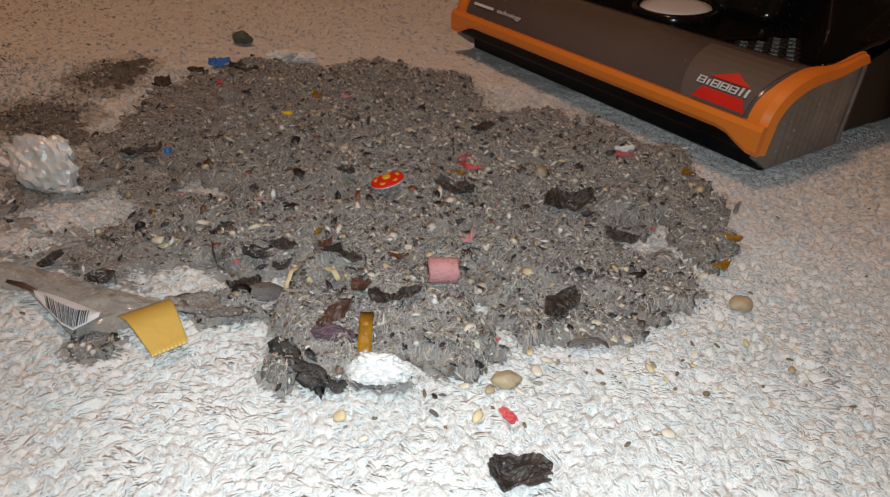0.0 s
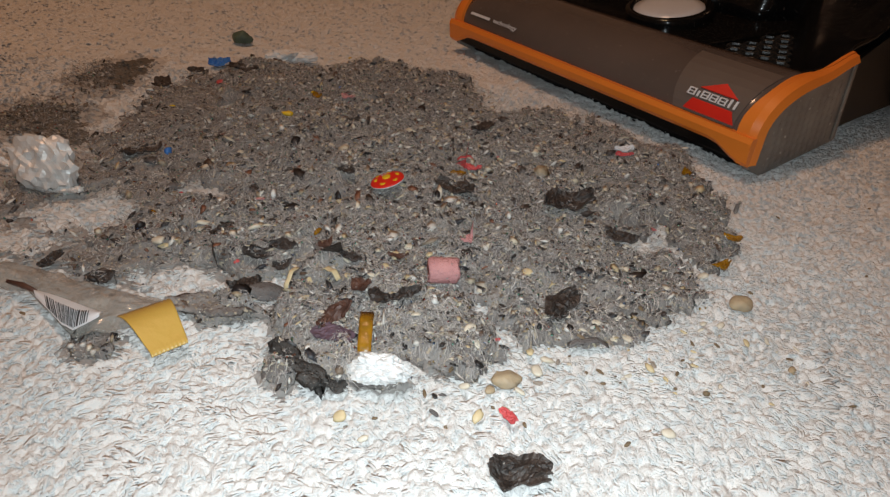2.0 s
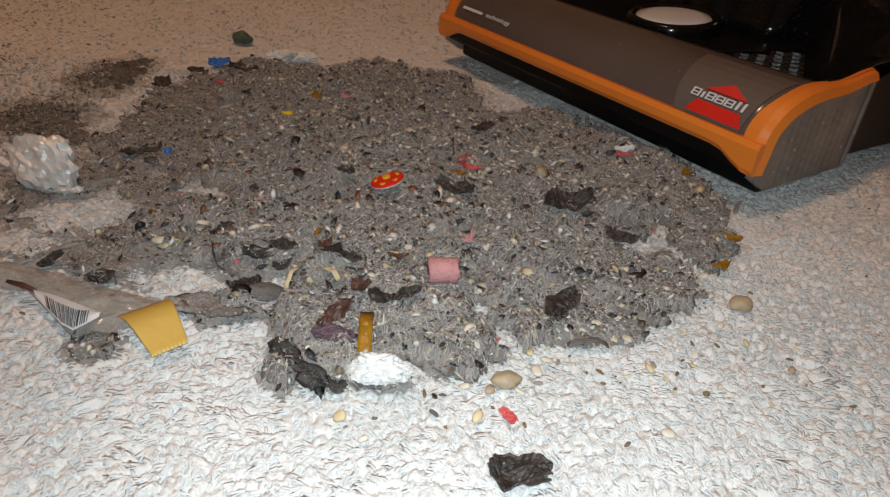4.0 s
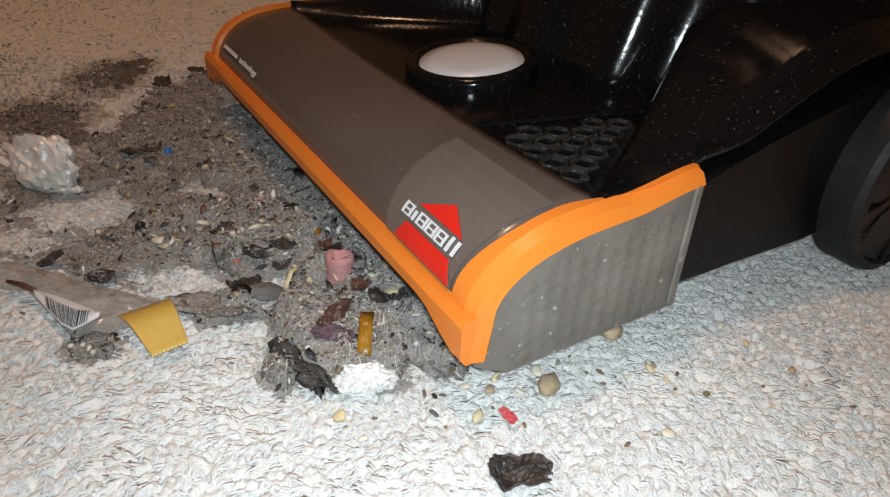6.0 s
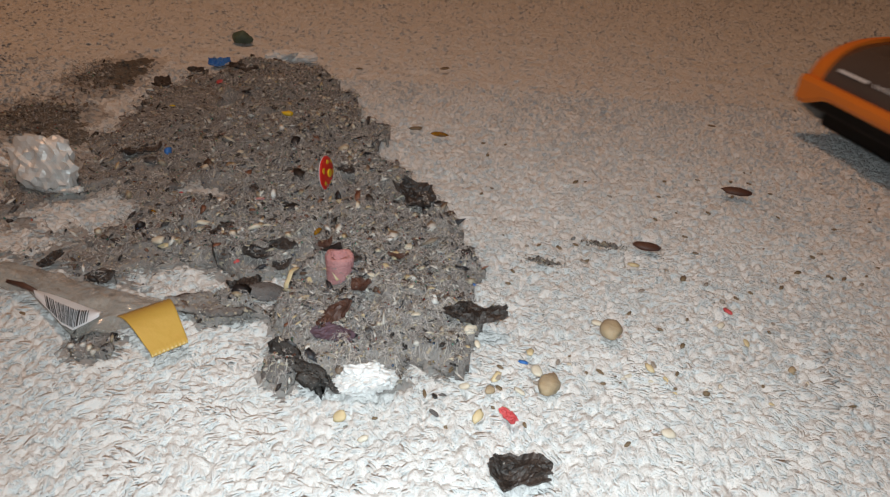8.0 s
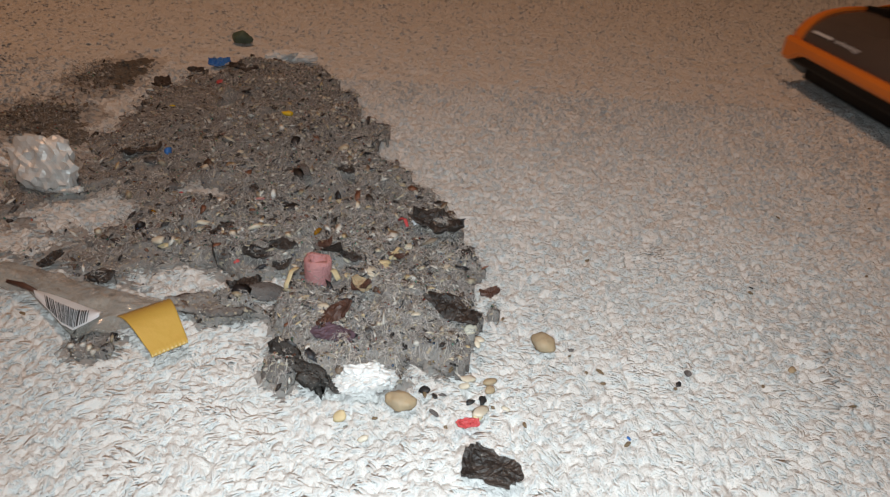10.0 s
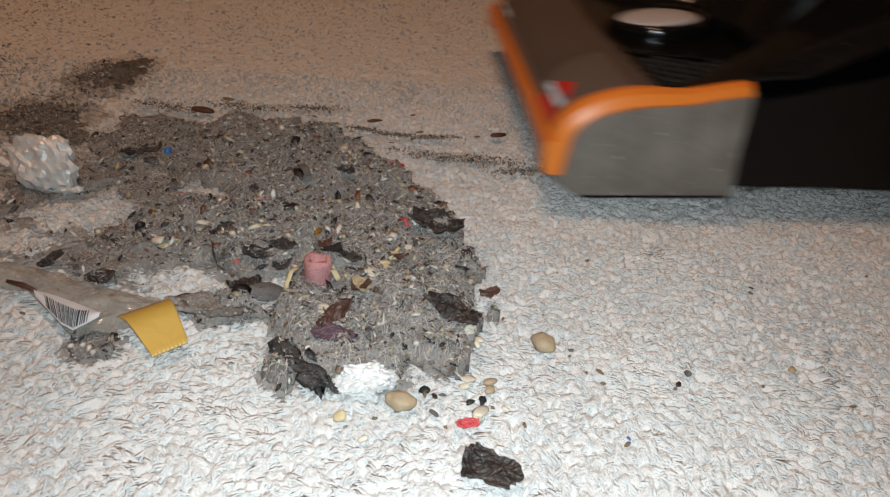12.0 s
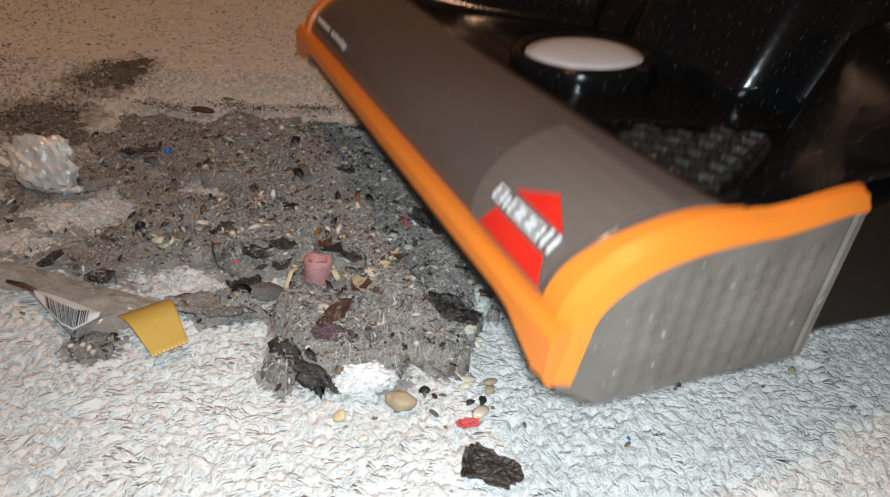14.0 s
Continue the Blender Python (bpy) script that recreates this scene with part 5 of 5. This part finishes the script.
# seeds and shells one can tell apart: place, length, kind, fate
for k, (p, s, mat, fate) in enumerate((
        ((-0.035, 0.182), 0.0036, SEED, None), ((0.017, 0.187), 0.0040, SEED, None), ((0.091, 0.222), 0.0032, SEED, BETWEEN), ((0.090, 0.185), 0.0034, SHELL, BETWEEN), ((-0.064, 0.254), 0.0034, SEED, None), ((-0.065, 0.269), 0.0036, SEED, None),
        ((-0.050, 0.289), 0.0030, SHELL, None), ((-0.063, 0.351), 0.0046, SEED, None), ((-0.008, 0.300), 0.0040, SEED, FIRST), ((-0.024, 0.261), 0.0042, SEED, FIRST), ((0.020, 0.271), 0.0044, SHELL, FIRST), ((0.038, 0.292), 0.0036, SHELL, FIRST),
        ((0.043, 0.290), 0.0036, SEED, FIRST), ((0.094, 0.298), 0.0038, SHELL, FIRST), ((0.059, 0.443), 0.0050, SHELL, FIRST), ((-0.083, 0.431), 0.0040, SHELL, FIRST), ((0.077, 0.433), 0.0036, SEED, FIRST), ((0.040, 0.227), 0.0034, SEED, BETWEEN),
        ((0.085, 0.241), 0.0036, SHELL, FIRST), ((0.047, 0.222), 0.0044, SHELL, FIRST), ((0.124, 0.256), 0.0036, SHELL, FIRST), ((0.136, 0.298), 0.0040, SHELL, FIRST), ((0.083, 0.256), 0.0030, SHELL, FIRST), ((0.025, 0.210), 0.0034, SEED, BETWEEN),
        ((0.042, 0.215), 0.0038, SHELL, BETWEEN), ((0.073, 0.251), 0.0034, SHELL, BETWEEN), ((0.132, 0.256), 0.0030, SHELL, BETWEEN), ((0.140, 0.244), 0.0026, SEED, BETWEEN), ((0.034, 0.202), 0.0034, SHELL, BETWEEN), ((-0.132, 0.315), 0.0060, SHELL, None),
        ((-0.104, 0.315), 0.0056, SHELL, None), ((-0.149, 0.295), 0.0060, SHELL, None), ((-0.145, 0.293), 0.0044, SEED, None), ((-0.134, 0.311), 0.0048, SHELL, None), ((-0.140, 0.410), 0.0048, SHELL, None), ((-0.025, 0.172), 0.0026, SHELL, None),
        ((-0.025, 0.296), 0.0044, SEED, None), ((-0.029, 0.285), 0.0036, SEED, None), ((-0.035, 0.277), 0.0032, SHELL, None), ((-0.019, 0.306), 0.0050, SHELL, None), ((-0.047, 0.275), 0.0034, SEED, None), ((-0.053, 0.244), 0.0034, SHELL, None), ((-0.011, 0.248), 0.0032, SHELL, None), ((-0.015, 0.270), 0.0032, SHELL, None),
        ((0.012, 0.203), 0.0032, SHELL, None), ((0.014, 0.240), 0.0040, SHELL, None), ((0.017, 0.230), 0.0028, SHELL, None), ((0.028, 0.192), 0.0022, SHELL, None), ((0.022, 0.202), 0.0030, STONE, None), ((0.154, 0.227), 0.0026, STONE, BETWEEN), ((0.000, 0.187), 0.0028, GREYFELT, None))):
    put(lump("seed", {SEED: "plump yellowish seed among the debris", SHELL: "pale split seed shell among the debris", STONE: "small brownish grit stone", GREYFELT: "tiny grey dust tuft on carpet"}[mat], "seed", (0.82 * s, s * (0.5 if k % 3 else 0.68), s * 0.28), mat, k, 0.3, 2, group="seeds among the debris"), lie(*p, -0.0002, wob(k, 3, 25), wob(k, 4, 25), 57 * k), fate)

# loose dark crumbs that lie still on the carpet
for k, p in enumerate(((0.005, 0.180), (0.000, 0.196), (-0.004, 0.197), (0.023, 0.192), (-0.022, 0.182), (0.006, 0.211), (0.063, 0.216), (0.069, 0.210), (0.073, 0.178), (0.099, 0.210), (0.156, 0.285), (0.171, 0.207), (0.057, 0.226), (0.035, 0.184), (-0.182, 0.229), (0.227, 0.309), (0.029, 0.249), (0.069, 0.217), (0.137, 0.215), (0.076, 0.305), (0.203, 0.370), (0.270, 0.392))):
    put(lump("crumb", "tiny dark crumb on the carpet", "crumb", (0.0009 + 0.0007 * (k % 3), 0.0008, 0.0007), DARK, k, 0.5, 1, smooth=False, group="loose crumbs on the carpet"), lie(*p, 0.0003, 0, 0, 50 * k))
put(lump("crumb", "square black crumb on the carpet", "crumb", (0.0017, 0.0013, 0.0012), DARK, 77, 0.3, 1, smooth=False), lie(*(0.111, 0.208), 0.0003), BETWEEN)

# crumbs left behind by the first pass, gathered by the next
PASSED = []
for k, (p, s, mat) in enumerate((
        ((0.190, 0.407), 0.0085, BROWN), ((0.113, 0.328), 0.0070, BROWN), ((-0.010, 0.471), 0.0060, AMBER), ((-0.028, 0.480), 0.0045, DARK), ((0.102, 0.308), 0.0032, SEED), ((0.053, 0.305), 0.0050, GREYFELT), ((0.089, 0.327), 0.0060, GREYFELT), ((0.141, 0.271), 0.0030, REDBIT),
        ((0.063, 0.321), 0.0022, DARK), ((0.073, 0.325), 0.0020, DARK), ((0.139, 0.343), 0.0018, DARK), ((0.140, 0.325), 0.0018, DARK), ((0.192, 0.312), 0.0024, DARK), ((0.216, 0.309), 0.0022, DARK), ((0.126, 0.298), 0.0030, DARK), ((0.137, 0.294), 0.0020, CRUMB),
        ((0.083, 0.406), 0.0030, DARK), ((0.015, 0.303), 0.0024, DARK), ((0.015, 0.279), 0.0022, BLUE), ((0.037, 0.223), 0.0022, BLUE), ((0.027, 0.219), 0.0018, DARK), ((0.026, 0.206), 0.0020, DARK), ((0.126, 0.362), 0.0018, DARK), ((0.162, 0.375), 0.0020, DARK),
        ((0.204, 0.423), 0.0020, DARK), ((0.169, 0.423), 0.0018, DARK), ((0.236, 0.365), 0.0018, DARK), ((0.101, 0.284), 0.0020, CRUMB), ((0.177, 0.296), 0.0020, DARK), ((0.091, 0.264), 0.0018, DARK), ((0.111, 0.242), 0.0022, DARK), ((0.052, 0.322), 0.0018, DARK),
        ((-0.012, 0.636), 0.0045, DARK), ((-0.091, 0.617), 0.0035, DARK), ((0.211, 0.531), 0.0030, DARK), ((0.103, 0.389), 0.0018, CRUMB), ((0.036, 0.294), 0.0018, DARK), ((0.119, 0.305), 0.0018, CRUMB), ((0.149, 0.283), 0.0018, DARK), ((0.075, 0.308), 0.0026, CRUMB))):
    label = {BROWN: "oval brown husk on the carpet", AMBER: "translucent orange bit on the carpet", DARK: "dark crumb remaining on the cleaned carpet", SEED: "yellow-brown husk crumb on carpet", GREYFELT: "wisp of grey dust on carpet", REDBIT: "magenta plastic crumb on carpet", CRUMB: "tan crumb remaining on the carpet", BLUE: "blue plastic crumb on carpet"}[mat]
    ob = wisp("dust_wisp", label, s * 1.6, 90 + k, "crumbs the first pass leaves") if mat is GREYFELT else lump("crumb", label, "crumb", (s * 1.15, s * 0.55, s * 0.28), mat, 90 + k, 0.3, 2 if s > 0.004 else 1, group="crumbs the first pass leaves")
    PASSED.append((ob, pose(p[0], p[1], 0.0004, 0, 0, wob(k, 5, 60) if s < 0.005 else -12)))

for k in range(46):
    x, y = float(RNG.uniform(0.02, 0.30)), float(RNG.uniform(0.25, 0.47))
    s = float(RNG.uniform(0.0007, 0.0016))
    ob = lump("crumb", "dark crumb remaining on the cleaned carpet", "crumb", (s * 1.3, s * 0.8, s * 0.6), DARK if k % 4 else CRUMB, 200 + k, 0.4, 1, group="crumbs the first pass leaves")
    PASSED.append((ob, pose(x, y, 0.0004, 0, 0, 37 * k)))

# crumbs and wisps shed along the swept track by the second pass
for k, (p, s, mat) in enumerate((
        ((-0.192, 0.486), 0.0100, BROWN), ((-0.181, 0.515), 0.0050, DARK), ((-0.218, 0.490), 0.0130, GREYFELT), ((-0.160, 0.502), 0.0140, GREYFELT), ((-0.113, 0.509), 0.0090, GREYFELT), ((-0.153, 0.555), 0.0020, REDBIT), ((-0.061, 0.490), 0.0055, BROWN), ((-0.033, 0.508), 0.0030, DARK),
        ((0.034, 0.478), 0.0070, BROWN), ((0.018, 0.473), 0.0030, DARK), ((0.001, 0.469), 0.0030, DARK), ((-0.025, 0.474), 0.0035, DARK), ((-0.043, 0.412), 0.0120, REDBIT), ((0.021, 0.432), 0.0130, GREYFELT), ((-0.010, 0.432), 0.0110, GREYFELT), ((0.151, 0.458), 0.0070, GREYFELT),
        ((0.101, 0.427), 0.0034, DARK), ((0.066, 0.419), 0.0024, SHELL), ((0.149, 0.424), 0.0030, SEED), ((0.189, 0.423), 0.0075, GREYFELT), ((0.185, 0.454), 0.0032, DARK), ((0.126, 0.564), 0.0034, DARK), ((0.227, 0.418), 0.0022, BLUE), ((0.260, 0.408), 0.0026, DARK),
        ((0.064, 0.440), 0.0024, DARK), ((0.081, 0.420), 0.0060, GREYFELT), ((0.048, 0.418), 0.0080, GREYFELT), ((0.122, 0.424), 0.0050, GREYFELT), ((0.135, 0.466), 0.0040, DARK), ((0.247, 0.416), 0.0024, DARK), ((0.166, 0.414), 0.0050, GREYFELT), ((0.241, 0.419), 0.0022, DARK),
        ((-0.067, 0.473), 0.0060, GREYFELT), ((-0.041, 0.466), 0.0060, GREYFELT), ((-0.014, 0.466), 0.0060, GREYFELT), ((0.111, 0.424), 0.0060, GREYFELT), ((0.144, 0.423), 0.0060, GREYFELT), ((0.207, 0.417), 0.0060, GREYFELT), ((0.225, 0.414), 0.0050, GREYFELT), ((0.253, 0.409), 0.0060, GREYFELT),
        ((-0.128, 0.481), 0.0030, DARK), ((-0.089, 0.480), 0.0030, DARK), ((-0.075, 0.467), 0.0022, DARK), ((-0.172, 0.478), 0.0026, DARK), ((-0.189, 0.457), 0.0024, DARK), ((-0.107, 0.491), 0.0030, DARK), ((0.206, 0.540), 0.0024, SHELL), ((-0.044, 0.451), 0.0024, DARK))):
    label = {BROWN: "flat brown husk on the swept track", DARK: "dark crumb on the swept track", GREYFELT: "thin wisp of grey dust on carpet", REDBIT: "dull red scrap on the swept track", SHELL: "pale shell crumb on carpet", SEED: "yellowish seed crumb on carpet", BLUE: "blue glitter crumb on carpet"}[mat]
    ob = wisp("dust_wisp", label, s * 2.4, 140 + k, "crumbs along the swept track") if mat is GREYFELT else lump("crumb", label, "crumb", (s * 1.0, s * 0.42, s * 0.22), mat, 140 + k, 0.35, 2 if s > 0.004 else 1, 0.2, group="crumbs along the swept track")
    SHED.append((ob, pose(p[0], p[1], 0.0002, 0, 0, wob(k, 6, 25) + 8), 11.55 + 0.55 * max(0.0, min(1.0, (p[0] + 0.25) / 0.55))))

# two scraps dropped beside the heap between the passes
scrap = peel("white_scrap", "white plastic star scrap at the heap's edge", "plastic bit", 0.010, 0.006, WHITE, 71, 0.4, 0.6)
SHED.append((scrap, lie(*(-0.016, 0.333), 0.001, 10, 0, 40), 8.95))
scrap = strip(0.010, 0.0018, REDBIT, "red_shred", "thin pink plastic shred at the heap's edge", "plastic bit")
SHED.append((scrap, lie(*(-0.024, 0.329), 0.001, 0, -10, -60), 8.95))

# small coloured bits one can tell apart: place, size, material, fate
for k, (p, s, mat, fate, label) in enumerate((
        ((0.102, 0.492), 0.0027, AMBER, FIRST, "round amber bead in the dust"),
        ((0.032, 0.432), 0.0019, REDBIT, FIRST, "small red bead in the dust"),
        ((-0.157, 0.349), 0.0017, REDBIT, None, "coral glitter piece in the dust"),
        ((-0.104, 0.281), 0.0020, REDBIT, None, "coral glitter piece in the dust"),
        ((0.145, 0.439), 0.0013, BLUE, FIRST, "blue glitter piece in the dust"),
        ((0.120, 0.344), 0.0022, REDBIT, FIRST, "small crimson plastic bit"),
        ((-0.118, 0.537), 0.0026, YELLOW, FIRST, "shiny gold fleck in the dust"),
        ((-0.105, 0.522), 0.0022, YELLOW, FIRST, "shiny gold fleck in the dust"),
        ((-0.214, 0.485), 0.0026, YELLOW, SECOND, "shiny gold fleck in the dust"),
        ((-0.103, 0.640), 0.0028, YELLOW, FIRST, "shiny gold fleck in the dust"),
        ((0.026, 0.234), 0.0017, REDBIT, FIRST, "small crimson plastic bit"),
        ((-0.070, 0.316), 0.0032, AMBER, None, "amber cellophane crumb in the dust"),
        ((-0.163, 0.324), 0.0030, AMBER, None, "amber cellophane crumb in the dust"),
        ((-0.110, 0.348), 0.0028, PINK, None, "faded pink crumb in the dust"),
        ((-0.098, 0.554), 0.0030, BLUE, FIRST, "dull blue scrap in the dust"),
        ((0.044, 0.444), 0.0034, SHELL, FIRST, "pale split seed shell among the debris"),
        ((0.059, 0.444), 0.0040, SHELL, FIRST, "pale split seed shell among the debris"),
        ((-0.063, 0.351), 0.0042, SEED, None, "plump yellowish seed among the debris"),
        ((-0.095, 0.343), 0.0030, INK, None, "black crumb in the dust"),
        ((-0.166, 0.351), 0.0020, INK, None, "black crumb in the dust"),
        ((-0.123, 0.447), 0.0026, INK, SECOND, "black crumb in the dust"),
        ((0.154, 0.227), 0.0028, STONE, None, "small brownish grit stone"),
        ((-0.000, 0.196), 0.0018, INK, None, "black crumb on the carpet"),
        ((0.003, 0.197), 0.0018, GREYFELT, None, "grey crumb on the carpet"))):
    put(lump("bit", label, "debris", (s * 0.9, s * 0.55, s * 0.3), mat, 300 + k, 0.5, 2, 0.3, group="coloured bits in the dust"), lie(*p, 0.0006, wob(k, 8, 15), wob(k, 9, 15), 71 * k), fate)

# loose chips strewn over the carpet before the heap
STREWN = np.random.default_rng(29)
for k in range(70):
    x, y = float(STREWN.normal(0.082, 0.034)), float(STREWN.uniform(0.203, 0.268))
    s, mat = float(STREWN.uniform(0.0010, 0.0024)), (SHELL, DARK, SEED, SHELL, CRUMB)[k % 5]
    if x > 0.02:
        put(lump("chip", {SHELL: "pale shell chip on the carpet", DARK: "dark husk crumb on the carpet", SEED: "yellowish seed chip on the carpet", CRUMB: "brown crumb on the carpet"}[mat], "debris", (s, s * 0.5, s * 0.3), mat, 400 + k, 0.5, 1, 0.3, False, "chips strewn before the heap"), lie(x, y, 0.0008, wob(k, 8, 20), wob(k, 9, 20), 47 * k), FIRST if y > 0.225 else BETWEEN)

# bits that the sweep between the passes brings to light
for k, (p, s, mat, label) in enumerate((
        ((0.013, 0.207), 0.0040, SHELL, "pale split shell on the carpet"),
        ((0.018, 0.189), 0.0050, SHELL, "round pale shell beside the petal"),
        ((0.015, 0.245), 0.0042, SHELL, "pale split shell on the carpet"),
        ((-0.004, 0.199), 0.0030, INK, "black crumb on the carpet"),
        ((0.014, 0.194), 0.0022, INK, "black crumb on the carpet"),
        ((0.019, 0.195), 0.0026, INK, "black crumb on the carpet"),
        ((-0.054, 0.248), 0.0042, SHELL, "pale chip on the heap"),
        ((0.022, 0.206), 0.0034, STONE, "small brownish grit stone"),
        ((0.101, 0.213), 0.0019, INK, "tiny black star on the carpet"),
        ((0.074, 0.181), 0.0012, BLUE, "blue plastic crumb on carpet"),
        ((0.158, 0.290), 0.0014, INK, "dark crumb on the carpet"),
        ((0.058, 0.230), 0.0018, GREYFELT, "grey crumb on the carpet"),
        ((0.107, 0.220), 0.0024, GREYFELT, "grey crumb on the carpet"),
        ((0.001, 0.289), 0.0040, SHELL, "pale chip on the heap"),
        ((-0.031, 0.288), 0.0044, SEED, "plump yellowish seed on the heap"),
        ((-0.036, 0.281), 0.0046, SHELL, "pale split shell on the heap"),
        ((0.018, 0.233), 0.0030, SHELL, "pale chip on the carpet"))):
    SHED.append((lump("bit", label, "debris", (s * 0.85, s * 0.6, s * (0.20 if mat is SHELL else 0.34)), mat, 340 + k, 0.45, 2, 0.25, group="bits laid bare between the passes"), lie(*p, 0.0004, wob(k, 8, 12), wob(k, 9, 12), 53 * k), 8.95))
SHED.append((strip(0.021, 0.0042, GREYFELT, "straw", "dusty grey stalk across the heap", "stalk"), lie(*(-0.093, 0.388), 0.002, 0, -8, -64), 8.95))
SHED.append((peel("husk", "curled dark brown husk at the heap's edge", "plant scrap", 0.010, 0.005, BROWN, 111, 0.3, 0.4), lie(*(0.023, 0.269), 0.001, 10, 0, 25), 8.95))
SHED.append((peel("husk", "split tan husk on the heap", "plant scrap", 0.013, 0.006, STONE, 112, 0.3, 0.4), lie(*(-0.039, 0.266), 0.001, 10, 0, -55), 8.95))
SHED.append((strip(0.012, 0.0018, SEED, "rubber_band", "pale yellow rubber band loop on the heap", "rubber band"), lie(*(-0.025, 0.296), 0.001, 0, 0, 60), 8.95))


def motions():
    walk(vacuum, [(w[0], pose(w[1], w[2], w[3], 0, w[4], w[5])) for w in WAY])
    for wheel, c in WHEELS:
        rows, turn, last = [], 0.0, vac_at(0) @ Vector(c)
        for f in range(0, 421):
            t = f / 30
            m = vac_at(t)
            p = m @ Vector(c)
            turn += (m.inverted().to_3x3() @ (p - last)).x / 0.0582
            last = p
            if f % 2 == 0:
                rows.append((t, pose(*c, 0, math.degrees(turn), 0)))
        walk(wheel, rows)
    for k, (ob, o, far) in enumerate(CLUMPS):
        t = pick_time(o[0], o[1], 10.3, 11.9) if far else pick_time(o[0], o[1], 3.3, 7.0)
        walk(ob, drawn_in(pose(*o), t, k))
    for k, (ob, rest, start, end) in enumerate(TAKEN):
        walk(ob, drawn_in(rest, pick_time(rest.translation.x, rest.translation.y, start, end), k))
    for k, (ob, rest, t) in enumerate(SHED):
        walk(ob, dropped(rest, t, k))
    for k, (ob, rest) in enumerate(PASSED):
        x, y = rest.translation.x, rest.translation.y
        walk(ob, left_behind(rest, 6.75 + 0.5 * max(0.0, min(1.0, (x + 0.02) / 0.24)), pick_time(x, y, *BETWEEN), k))
    for ob, rows in SHOVED:
        walk(ob, rows)


motions()
